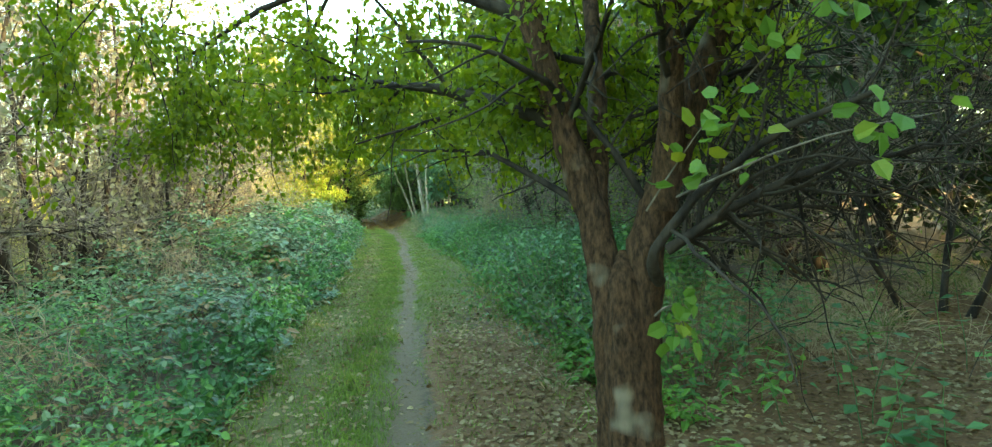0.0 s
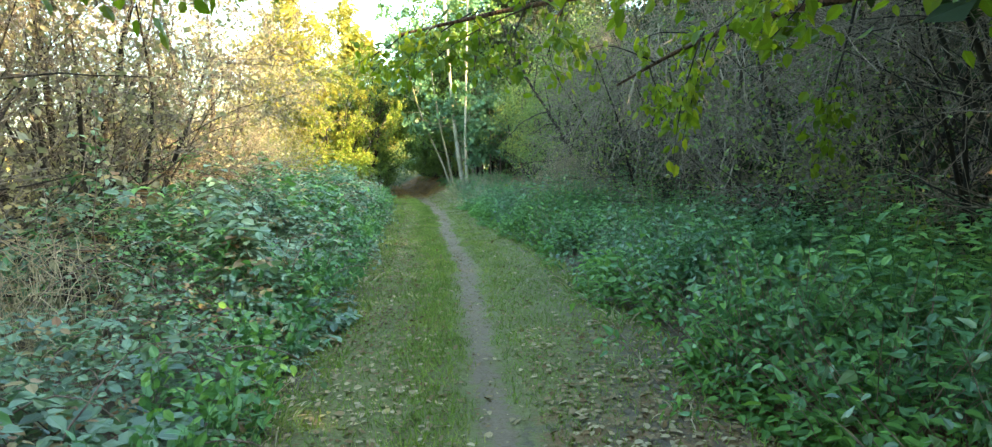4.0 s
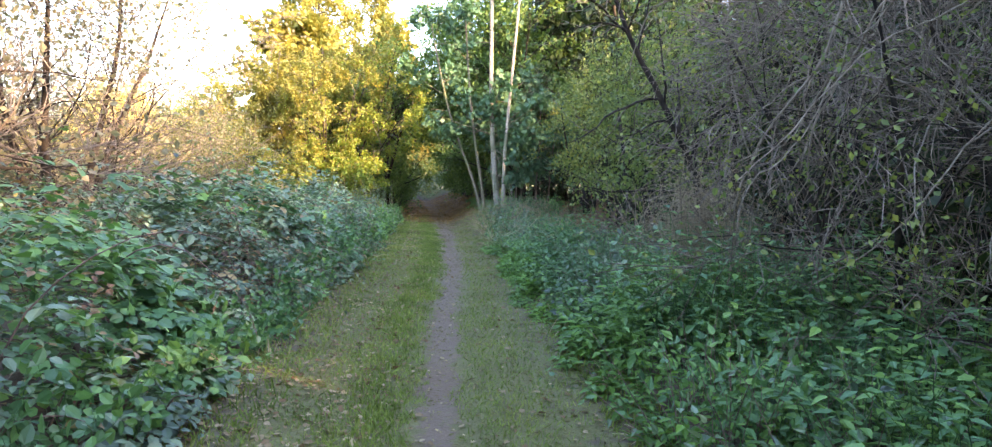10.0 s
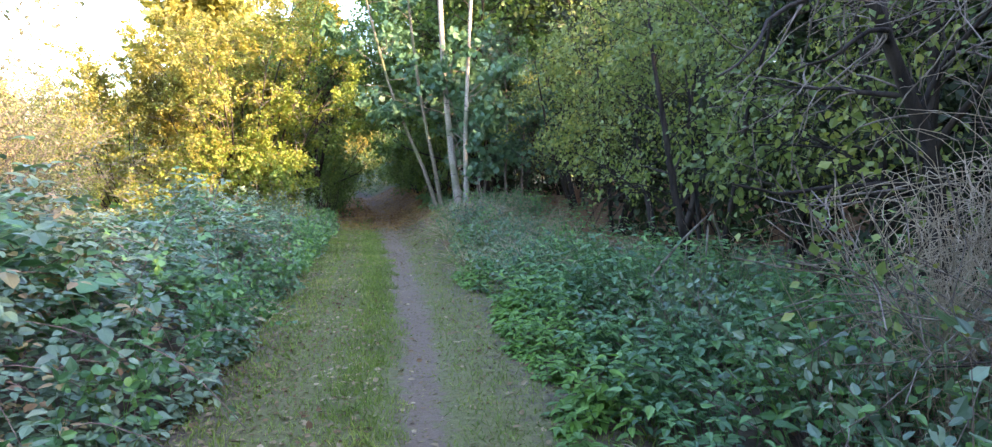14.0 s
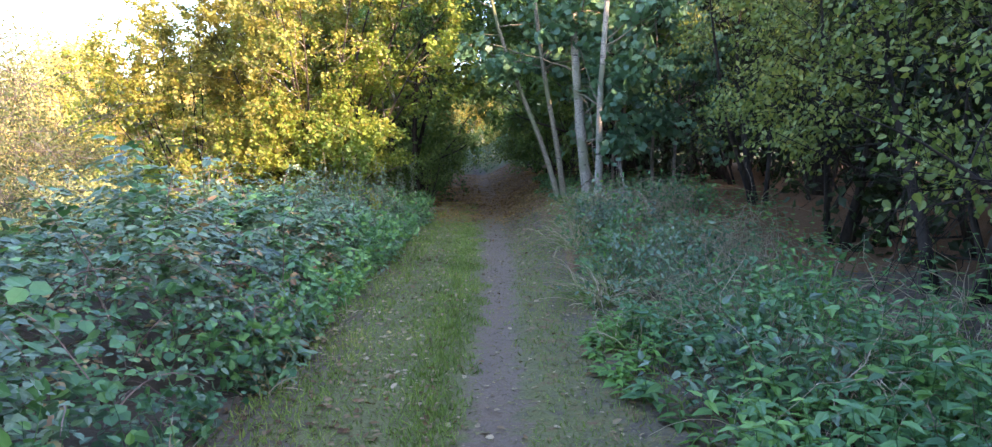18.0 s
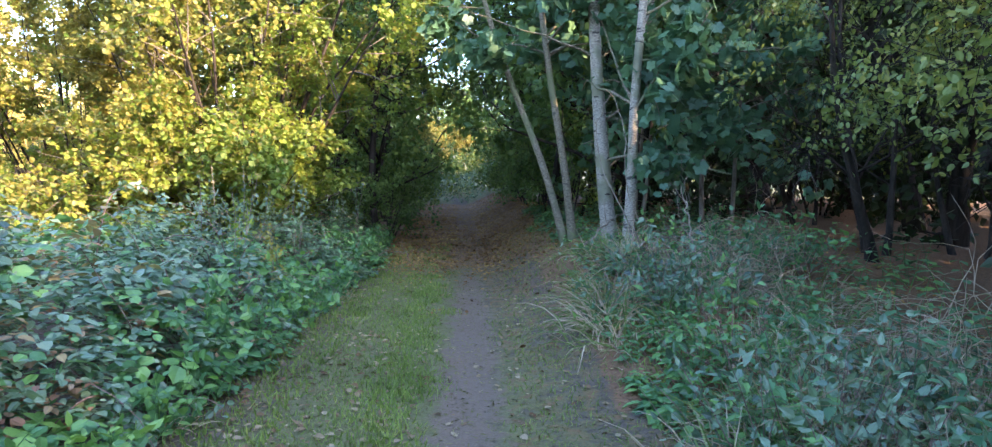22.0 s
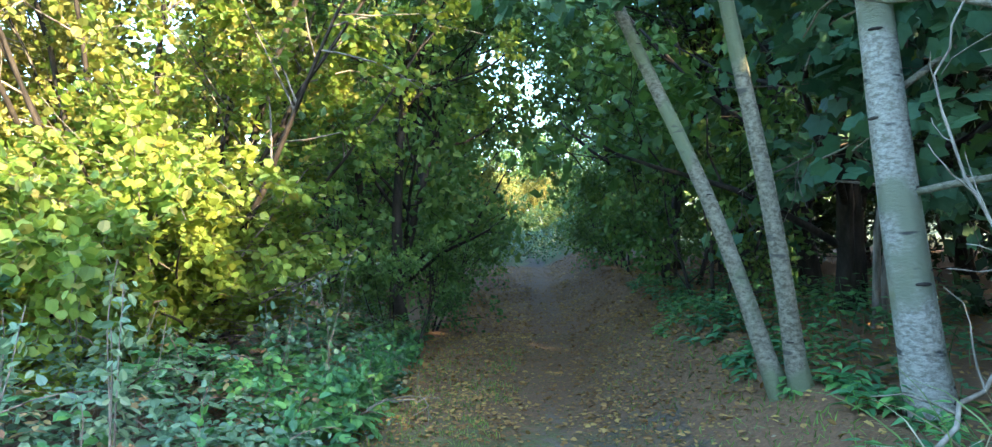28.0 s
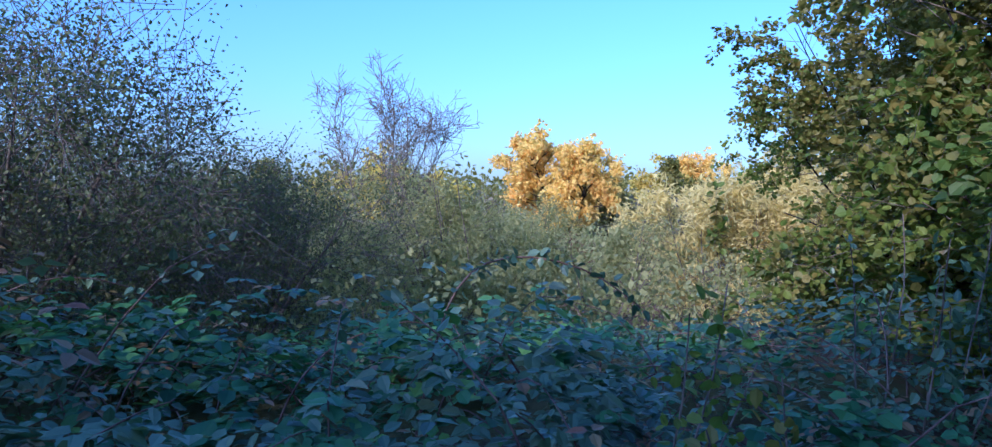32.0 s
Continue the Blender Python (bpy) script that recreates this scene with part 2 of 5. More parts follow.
M_CHIP = leaf_mat("leaf_chip", [(0.05, 0.045, 0.02), (0.12, 0.11, 0.04), (0.20, 0.185, 0.075), (0.34, 0.29, 0.15)], 0.1, 0.8, 0.8, 0.12)
M_BARK = bark_mat("brown_bark", (0.024, 0.013, 0.007), (0.12, 0.064, 0.034), (0.26, 0.22, 0.16), 0.16, 48, 1.0, 0.12, (1, 1, 0.35))
M_TWIG = bark_mat("grey_twig", (0.085, 0.07, 0.055), (0.23, 0.195, 0.155), scale=18, bump=0.2)
M_BROWNTWIG = bark_mat("brown_twig", (0.085, 0.066, 0.05), (0.25, 0.205, 0.16), scale=18, bump=0.2)
M_DARKBARK = bark_mat("dark_bark", (0.014, 0.011, 0.009), (0.05, 0.04, 0.03), scale=9, bump=0.6)
M_PALE = bark_mat("pale_smooth_bark", (0.17, 0.152, 0.115), (0.38, 0.345, 0.275), (0.18, 0.18, 0.115), 0.4, 34, 0.5, 0.95, (1, 1, 1.8))
M_SLENDER = bark_mat("slender_bark", (0.09, 0.076, 0.048), (0.24, 0.21, 0.145), (0.13, 0.14, 0.075), 0.45, 34, 0.5, 0.7, (1, 1, 1.5))
M_CANE = bark_mat("bramble_cane", (0.10, 0.06, 0.05), (0.25, 0.18, 0.14), scale=12, bump=0.1)
M_DEADWOOD = bark_mat("dead_stick", (0.10, 0.08, 0.055), (0.28, 0.235, 0.175), scale=14, bump=0.2)
M_TUSSOCK = leaf_mat("tussock_blade", [(0.05, 0.10, 0.025), (0.10, 0.19, 0.045), (0.20, 0.26, 0.08), (0.34, 0.28, 0.15)], 0.3, 0.5, 1.5)
M_FRUIT = leaf_mat("green_fruit", [(0.13, 0.17, 0.04), (0.20, 0.22, 0.06), (0.26, 0.23, 0.08)], 0.05, 0.35)


# ---- mesh helpers ----
def mesh_of(name, verts, quads, mat, smooth=True):
    verts, quads = np.asarray(verts, np.float32), np.asarray(quads, np.int32)
    me = bpy.data.meshes.new(name)
    me.vertices.add(len(verts))
    me.vertices.foreach_set("co", verts.ravel())
    me.loops.add(quads.size)
    me.loops.foreach_set("vertex_index", quads.ravel())
    me.polygons.add(len(quads))
    me.polygons.foreach_set("loop_start", np.arange(len(quads), dtype=np.int32) * quads.shape[1])
    me.polygons.foreach_set("use_smooth", np.full(len(quads), smooth))
    me.materials.append(mat)
    me.update(calc_edges=True)
    return me


def part(name, mesh, parent, label="", kind=""):
    ob = new(name, mesh)
    ob.parent = parent
    return tagged(ob, label, kind=kind)


def thing(name, label, category, at=(0, 0, 0), group=""):
    ob = new(name)
    ob.location = at
    ob.empty_display_size = 0.2
    bpy.context.view_layer.update()
    return tagged(ob, label, category, group)


def unit(v):
    return v / np.maximum(np.linalg.norm(v, axis=-1, keepdims=True), 1e-9)


def tubes(paths, radii, n=5):
    paths, radii = np.asarray(paths, float), np.asarray(radii, float)
    t, k = paths.shape[:2]
    tan = unit(np.gradient(paths, axis=1))
    ref = np.where(np.abs(tan[..., 2:3]) > 0.92, np.array([1.0, 0, 0]), np.array([0, 0, 1.0]))
    ref = np.broadcast_to(ref[:, :1], ref.shape)
    a = unit(np.cross(tan, ref))
    b = np.cross(tan, a)
    ang = np.linspace(0, 2 * np.pi, n, endpoint=False)
    v = paths[:, :, None] + radii[:, :, None, None] * (a[:, :, None] * np.cos(ang)[:, None] + b[:, :, None] * np.sin(ang)[:, None])
    i = np.arange(t * k * n).reshape(t, k, n)
    q = np.stack([i[:, :-1], np.roll(i, -1, 2)[:, :-1], np.roll(i, -1, 2)[:, 1:], i[:, 1:]], -1)
    return v.reshape(-1, 3), q.reshape(-1, 4)


def joined(pieces):
    vs, qs, n = [], [], 0
    for v, q in pieces:
        vs.append(v)
        qs.append(q + n)
        n += len(v)
    return np.concatenate(vs), np.concatenate(qs)


def grow(rng, start, way, length, k=6, wander=0.2, lift=0.0):
    """Wandering paths of k steps; lift bends them up (or down)."""
    start, way = np.asarray(start, float), unit(np.asarray(way, float))
    step = (np.asarray(length, float) / k)[:, None]
    out = [start]
    for _ in range(k):
        way = unit(way + rng.normal(0, wander, way.shape) + np.array([0, 0, lift / k]))
        out.append(out[-1] + way * step)
    return np.stack(out, 1)


def taper(r0, k, end=0.25):
    return np.asarray(r0)[:, None] * np.linspace(1, end, k + 1)[None]


def sprout(rng, paths, radii, count, t0, t1, length, angle, k=6, wander=0.2, lift=0.0, ratio=0.5, end=0.25, rmax=1.0):
    """Branches from random places on the given paths."""
    n, m = paths.shape[:2]
    who = rng.integers(0, n, count)
    f = rng.uniform(t0, t1, count) * (m - 1)
    i = np.minimum(f.astype(int), m - 2)
    w = (f - i)[:, None]
    at = paths[who, i] * (1 - w) + paths[who, i + 1] * w
    r = radii[who, i] * (1 - w[:, 0]) + radii[who, i + 1] * w[:, 0]
    tan = unit(paths[who, i + 1] - paths[who, i])
    side = unit(np.cross(tan, rng.normal(0, 1, tan.shape)))
    ang = np.radians(rng.uniform(angle[0], angle[1], count))[:, None]
    way = tan * np.cos(ang) + side * np.sin(ang)
    ln = rng.uniform(length[0], length[1], count) * (1.15 - 0.5 * f / (m - 1))
    p = grow(rng, at, way, ln, k, wander, lift)
    return p, np.maximum(taper(np.minimum(r * ratio, rmax), k, end), 0.0022)


DIAMOND = (np.array([[0, 0, 0], [0.45, -0.34, 0.05], [1, 0, -0.04], [0.5, 0.34, 0.05]]), np.array([[0, 1, 2, 3]]))
OVATE = (np.array([[0, 0, 0], [0.22, -0.30, 0.05], [0.62, -0.28, 0.05], [1, 0, -0.06], [0.62, 0.28, 0.05], [0.22, 0.30, 0.05]]),
         np.array([[0, 1, 2, 3], [0, 3, 4, 5]]))
NETTLE = (np.array([[0, 0, 0], [0.18, -0.26, 0.03], [0.5, -0.21, 0.03], [1, 0, -0.12], [0.5, 0.21, 0.03], [0.18, 0.26, 0.03]]), np.array([[0, 1, 2, 3], [0, 3, 4, 5]]))
SLIM = (np.array([[0, 0, 0], [0.4, -0.12, 0.02], [1, 0, -0.05], [0.4, 0.12, 0.02]]), np.array([[0, 1, 2, 3]]))
ROUND = (np.array([[0, 0, 0], [0.12, -0.36, 0.04], [0.62, -0.44, 0.05], [1, 0, -0.07], [0.62, 0.44, 0.05], [0.12, 0.36, 0.04]]),
         np.array([[0, 1, 2, 3], [0, 3, 4, 5]]))


def palmate():
    pts = [(0.22, 0, 0)]
    for a, r in ((-155, 0.24), (-108, 0.50), (-80, 0.46), (-50, 0.68), (-24, 0.55), (0, 0.78), (24, 0.55), (50, 0.68), (80, 0.46), (108, 0.50), (155, 0.24)):
        pts.append((0.22 + r * math.cos(radians(a)), r * math.sin(radians(a)), 0.10 * r - 0.12 * r * r * 2))
    q = [(0, i, i + 1, i + 2) for i in (1, 3, 5, 7, 9)]
    return np.array(pts), np.array(q)


PALMATE = palmate()


def leaves(at, along, normal, size, shape):
    """One leaf of the given shape at each place."""
    tmpl, quads = shape
    u = unit(along)
    w = unit(np.cross(normal, u))
    nn = np.cross(u, w)
    s = np.broadcast_to(np.asarray(size, float), len(at))[:, None, None]
    v = at[:, None] + s * (tmpl[None, :, :1] * u[:, None] + tmpl[None, :, 1:2] * w[:, None] + tmpl[None, :, 2:] * nn[:, None])
    q = quads[None] + (np.arange(len(at)) * len(tmpl))[:, None, None]
    return v.reshape(-1, 3), q.reshape(-1, quads.shape[1])


def on_twigs(rng, paths, count, t0=0.15, spread=0.04, droop=0.3, flat=0.7):
    """Places, axes and normals for leaves along twigs."""
    n, m = paths.shape[:2]
    who = rng.integers(0, n, count)
    f = rng.uniform(t0, 1, count) * (m - 1)
    i = np.minimum(f.astype(int), m - 2)
    w = (f - i)[:, None]
    at = paths[who, i] * (1 - w) + paths[who, i + 1] * w + rng.normal(0, spread, (count, 3))
    along = unit(paths[who, i + 1] - paths[who, i]) * 0.5 + rng.normal(0, 0.7, (count, 3)) - np.array([0, 0, droop])
    normal = rng.normal(0, 1 - flat + 0.15, (count, 3)) + np.array([0, 0, flat])
    return at, along, normal


def smooth_noise(x, y, seed, scale):
    """Sum of a few plane waves: gentle lumps between about -1 and 1."""
    r = np.random.default_rng(seed)
    out = 0
    for _ in range(7):
        a, p, s = r.uniform(0, 2 * np.pi), r.uniform(0, 2 * np.pi), r.uniform(0.6, 1.7) / scale
        out = out + np.sin((x * np.cos(a) + y * np.sin(a)) * s + p)
    return out / 3.2


def lumps(x, y, seed, scale):
    """Uneven patches between about -1 and 1, with no direction of their own."""
    r = np.random.default_rng(seed)
    out = 0
    for k, amp in ((1.0, 1.0), (2.1, 0.6), (4.3, 0.4)):
        grid = r.uniform(-1, 1, (64, 64))
        a, b = np.asarray(x) * k / scale + 17.3, np.asarray(y) * k / scale + 5.1
        i, j = np.floor(a).astype(int), np.floor(b).astype(int)
        f, g = a - i, b - j
        f, g = f * f * (3 - 2 * f), g * g * (3 - 2 * g)
        v = (grid[i % 64, j % 64] * (1 - f) + grid[(i + 1) % 64, j % 64] * f) * (1 - g) + (grid[i % 64, (j + 1) % 64] * (1 - f) + grid[(i + 1) % 64, (j + 1) % 64] * f) * g
        out = out + amp * v
    return out / 1.1


# ---- the ground ----
def path_x(y):
    return np.interp(y, [-6, 0, 3, 10, 14, 19, 23, 28, 31, 36, 40, 55, 75, 120], [-0.3, -0.1, 0.02, 0.30, 0.51, 0.51, 0.62, 0.5, 0.42, 0.15, 0.0, -1.0, -2.6, -8])


def ground_z(x, y):
    x, y = np.asarray(x, float), np.asarray(y, float)
    px = path_x(y)
    d = x - px
    bank = 0.58 * np.clip((d - 0.3) / 1.15, 0, 1) ** 1.2 * np.clip((y - 29) / 4.0, 0, 1)
    left = -1.7 * np.clip((-x - 5.0) / 13.0, 0, 1)
    hump = 0.035 * smooth_noise(x, y, 5, 1.1) * np.clip((np.abs(d) - 0.3) / 0.8, 0, 1)
    rut = -0.035 * np.exp(-((d / 0.26) ** 2))
    far = 0.02 * np.clip(np.hypot(x, y - 20) - 90, 0, None) * np.clip((-x - 40) / 60, 0, 1)
    return bank + left + hump + rut + far + 0.015 * smooth_noise(x, y, 9, 0.28)


def build_ground():
    def axis(lo, hi, fine, far):
        mid = np.arange(lo, hi + fine / 2, fine)
        steps = np.cumsum(np.geomspace(fine * 1.6, 160, 26))
        steps = steps * far / steps[-1]
        return np.concatenate([lo - steps[::-1], mid, hi + steps])

    xs, ys = axis(-2.2, 3.2, 0.09, 1500), axis(-1.5, 46, 0.11, 1500)
    gx, gy = np.meshgrid(xs, ys)
    z = ground_z(gx, gy)
    v = np.stack([gx, gy, z], -1).reshape(-1, 3)
    i = np.arange(gx.size).reshape(gx.shape)
    q = np.stack([i[:-1, :-1], i[:-1, 1:], i[1:, 1:], i[1:, :-1]], -1).reshape(-1, 4)
    me = mesh_of("ground", v, q, M_GROUND)
    d = (gx - path_x(gy)).ravel()
    y = gy.ravel()
    half = np.interp(y, [0, 3, 8, 12, 20, 26, 30, 36, 60], [0.17, 0.17, 0.09, 0.10, 0.13, 0.16, 0.2, 0.16, 0.12])
    dirt = np.clip(0.5 + (half - np.abs(d)) / 0.45, 0, 1) * np.interp(y, [0, 33, 37, 60], [1, 1, 0.4, 0.2])
    bare = np.interp(y, [-2, 6, 9, 13, 17, 20, 23, 30, 33], [1, 1, 0.3, 0.1, 0.1, 0.3, 0.4, 0.5, 0.6])
    turf = np.clip(1.25 - np.abs(d + 0.05) / 1.5, 0, 1) * np.where(d > 0.1, 1 - 0.8 * bare, 1) * np.clip((38.0 - y) / 3, 0, 1)
    litter = np.where(d > 0.15, bare, 0.25) * 0.75
    litter = np.where(y > 34, np.maximum(litter, np.clip((y - 34) / 2.5, 0, 0.85)), litter)
    litter = np.where((y > 29) & (d > 0.9), 0.85, litter)
    litter = np.where(y > 54, np.clip((60 - y) / 6, 0.2, 0.85), litter)
    turf = np.where((d < -4.5) | ((y > 58) & (np.abs(d) > 0.4)), 0.9, turf)
    col = me.attributes.new("zones", "FLOAT_COLOR", "POINT")
    col.data.foreach_set("color", np.stack([dirt, turf, litter, np.ones_like(d)], -1).astype(np.float32).ravel())
    return tagged(new("ground", me), "bare earth track between strips of mown turf and leaf litter", "ground", kind="structure")


build_ground()


# ---- trees ----
def woody(name, parent, sets, mat, label=""):
    """One part from several (paths, radii, sides): twigs too fine to pick apart."""
    return part(name, mesh_of(name, *joined([tubes(p, r, n) for p, r, n in sets]), mat), parent, label, "stuff")


def single(name, parent, paths, radii, n, mat, label=""):
    """Each path a part of its own."""
    for i in range(len(paths)):
        part(name, mesh_of(name, *tubes(paths[i:i + 1], radii[i:i + 1], n), mat), parent, label)


def foliage(name, parent, sets, mat, label=""):
    return part(name, mesh_of(name, *joined([leaves(*s) for s in sets]), mat, False), parent, label, "stuff")


def path_of(points, k):
    """A smooth path through a few points, resampled to k steps."""
    pts = np.array(points, float)
    s = np.linspace(0, 1, len(pts))
    t = np.linspace(0, 1, k + 1)
    out = np.stack([np.interp(t, s, pts[:, i]) for i in range(3)], 1)
    for _ in range(2):
        out[1:-1] = (out[:-2] + 2 * out[1:-1] + out[2:]) / 4
    return out[None]


def loose_leaves(parent, shape, mat, places, name="leaf"):
    """Single leaves as parts, on a few shared meshes."""
    at, along, normal, size = places
    kinds = []
    for i in range(3):
        v = shape[0].copy()
        v[:, 2] *= 1 + 0.8 * i
        v[:, 1] *= 1 - 0.08 * i
        kinds.append(mesh_of(name, v, shape[1], mat, False))
    for i in range(len(at)):
        u = Vector(along[i]).normalized()
        w = Vector(normal[i]).cross(u).normalized()
        n = u.cross(w)
        m = Matrix((u, w, n)).transposed().to_4x4()
        ob = new(name, kinds[i % 3])
        ob.parent = parent
        ob.matrix_local = Matrix.Translation(at[i]) @ m @ Matrix.Scale(float(size[i]), 4)


def apple_tree():
    rng = np.random.default_rng(11)
    top = thing("apple_tree", "old forked apple tree with green leaves and scarred brown bark", "tree", (1.10, 3.05, 0))
    base = path_of([(0.02, 0.0, -0.1), (0.0, 0.0, 0.3), (0.0, 0.0, 0.75), (0.0, 0.0, 1.16)], 26)
    rad = np.interp(np.linspace(0, 1, 27), [0, 0.15, 0.45, 0.7, 0.9, 1], [0.21, 0.155, 0.14, 0.135, 0.10, 0.02])[None]
    lim = [
        (path_of([(-0.05, 0.02, 0.25), (-0.055, 0.03, 0.7), (-0.075, 0.05, 1.1), (-0.16, 0.12, 1.6), (-0.28, 0.2, 2.05), (-0.5, 0.2, 2.7), (-0.7, 0.1, 3.6)], 14), 0.098, 0.045),
        (path_of([(0.045, -0.02, 0.25), (0.05, -0.02, 0.7), (0.075, -0.02, 1.15), (0.22, -0.02, 1.5), (0.46, 0.0, 2.0), (0.74, 0.1, 2.7), (0.95, 0.2, 3.6)], 14), 0.105, 0.05),
        (path_of([(-0.10, 0.10, 1.35), (-0.02, 0.22, 1.8), (0.02, 0.36, 2.3), (0.0, 0.5, 3.2)], 10), 0.062, 0.03),
        (path_of([(0.18, -0.05, 1.35), (0.22, -0.12, 1.8), (0.15, -0.3, 2.4), (0.2, -0.5, 3.3)], 10), 0.07, 0.03),
        (path_of([(0.12, -0.12, 1.02), (0.02, -0.24, 1.12), (0.10, -0.34, 1.3), (0.35, -0.5, 1.6), (0.6, -0.9, 1.75)], 12), 0.030, 0.010),
        (path_of([(0.18, -0.08, 1.15), (0.45, -0.2, 1.35), (0.8, -0.3, 1.5), (1.4, -0.2, 1.55), (2.1, 0.1, 1.7)], 12), 0.026, 0.008),
        (path_of([(-0.2, 0.14, 1.75), (-0.5, 0.5, 1.95), (-0.9, 1.0, 2.1), (-1.6, 1.8, 2.35)], 10), 0.05, 0.012),
        (path_of([(-0.35, 0.2, 2.3), (-0.9, 0.7, 2.65), (-1.6, 1.3, 2.75), (-2.4, 2.2, 2.55)], 10), 0.045, 0.01),
        (path_of([(0.3, 0.0, 1.8), (0.7, 0.5, 2.0), (1.2, 1.2, 2.1), (1.7, 2.2, 1.9)], 10), 0.045, 0.01),
        (path_of([(0.0, 0.3, 2.0), (0.2, 0.9, 2.3), (0.3, 1.8, 2.4), (0.5, 2.9, 2.1)], 10), 0.04, 0.01),
        (path_of([(-0.4, 0.2, 2.5), (-0.9, 0.3, 2.9), (-1.8, 0.6, 3.0), (-2.7, 1.0, 2.6)], 10), 0.04, 0.01),
        (path_of([(0.55, 0.1, 2.5), (1.2, -0.2, 2.7), (2.0, -0.4, 2.6), (2.8, -0.3, 2.2)], 10), 0.04, 0.01),
    ]
    trunk = part("trunk", mesh_of("trunk", *tubes(base, rad, 40), M_BARK), top)
    dents = trunk.data
    for v in dents.vertices:
        a = math.atan2(v.co.y, v.co.x)
        v.co.x *= 1 + 0.08 * math.sin(3 * a + 2 * v.co.z) + 0.04 * math.sin(7 * a + 5 * v.co.z)
        v.co.y *= 1 + 0.06 * math.sin(4 * a - 3 * v.co.z)
        k = 1 + 0.12 * noise.noise((v.co.x * 16, v.co.y * 16, v.co.z * 5)) + 0.05 * noise.noise((v.co.x * 40, v.co.y * 40, v.co.z * 9))
        v.co.x, v.co.y = v.co.x * k, v.co.y * k
    subs, rs = [], []
    for p, r0, r1 in lim:
        k = p.shape[1] - 1
        r = np.linspace(r0, r1, k + 1)[None]
        p = p + rng.normal(0, 0.010, p.shape) * (np.arange(k + 1) > 3)[None, :, None]
        limb = part("limb", mesh_of("limb", *tubes(np.stack([np.interp(np.linspace(0, k, 4 * k + 1), np.arange(k + 1), p[0, :, i]) for i in range(3)], 1)[None], np.interp(np.linspace(0, k, 4 * k + 1), np.arange(k + 1), r[0])[None], 20), M_BARK if r0 > 0.05 else M_DARKBARK), top)
        for v in limb.data.vertices:
            v.co += r0 * (0.16 * noise.noise_vector(v.co * 9) + 0.10 * noise.noise_vector(Vector((v.co.x * 38, v.co.y * 38, v.co.z * 12))))
        f = np.linspace(0, 1, 11)
        pp = np.stack([np.interp(f, np.linspace(0, 1, k + 1), p[0, :, i]) for i in range(3)], 1)[None]
        subs.append(pp)
        rs.append(np.interp(f, np.linspace(0, 1, k + 1), r[0])[None])
    P0, R0 = np.concatenate(subs), np.concatenate(rs)
    b1, r1 = sprout(rng, P0, R0, 90, 0.35, 1, (0.6, 1.5), (25, 70), 7, 0.16, -0.1, 0.5, rmax=0.022)
    low = P0[[5, 8, 11]], R0[[5, 8, 11]]
    b1b, r1b = sprout(rng, *low, 110, 0.05, 1, (0.5, 1.2), (30, 80), 7, 0.22, -0.25, 0.5, rmax=0.018)
    b2, r2 = sprout(rng, b1, r1, 420, 0.2, 1, (0.25, 0.7), (25, 75), 5, 0.2, -0.25, 0.5, rmax=0.008)
    b2b, r2b = sprout(rng, b1b, r1b, 620, 0.2, 1, (0.2, 0.6), (25, 75), 5, 0.25, -0.1, 0.5, rmax=0.007)
    woody("branchwork", top, [(b1, r1, 5), (b1b, r1b, 5)], M_DARKBARK)
    woody("twig_mass", top, [(b2, r2, 4), (b2b, r2b, 4)], M_DARKBARK)
    crown_twigs = b2[(b2[:, -1, 1] > 0.1) | (b2[:, -1, 2] > 2.2)]
    crown_twigs = crown_twigs[(crown_twigs[:, -1, 2] > 1.75)]
    a = on_twigs(rng, crown_twigs, 34000, 0.0, 0.07, 0.55, 0.35)
    crown = foliage("crown", top, [(*a, rng.uniform(0.03, 0.056, 34000), OVATE)], M_APPLE, "yellowing green leaves")
    # hanging tips over the track
    hx, hy = rng.uniform(-2.9, 0.9, 104), rng.uniform(0.5, 3.0, 104)
    hz = rng.uniform(2.3, 2.8, 104)
    hl = np.where(np.abs(hx + 1.35) < 0.6, np.minimum(hz - 1.75, 0.8), rng.uniform(0.5, 0.95, 104))
    hang = grow(rng, np.stack([hx, hy, hz], 1), np.tile([0, 0.05, -1.0], (104, 1)), hl, 6, 0.16, -0.2)
    woody("hanging_twig_mass", top, [(hang, taper(np.full(104, 0.006), 6), 4)], M_DARKBARK)
    a = on_twigs(rng, hang, 13000, 0.0, 0.065, 0.7, 0.3)
    foliage("hanging_foliage", crown, [(*a, rng.uniform(0.03, 0.056, 13000), OVATE)], M_APPLE)
    side = np.concatenate([path_of([(-0.02, -0.35, 1.35), (0.05, -0.65, 1.62), (0.0, -1.0, 1.72)], 5), path_of([(0.12, -0.34, 1.4), (0.35, -0.9, 1.6), (0.5, -1.3, 1.62)], 5),
                           path_of([(0.02, -0.3, 0.9), (0.06, -0.42, 1.0), (0.10, -0.46, 0.8)], 5), path_of([(0.3, -0.5, 1.8), (0.25, -1.1, 2.0), (0.2, -1.5, 2.0)], 5)])
    a = on_twigs(rng, side, 70, 0.1, 0.05, 0.3, 0.3)
    loose_leaves(crown, ROUND, M_SHOOT, (*a, rng.uniform(0.055, 0.085, 70)))
    woody("shoot_mass", top, [(side, taper(np.full(4, 0.006), 5), 4)], M_TWIG)


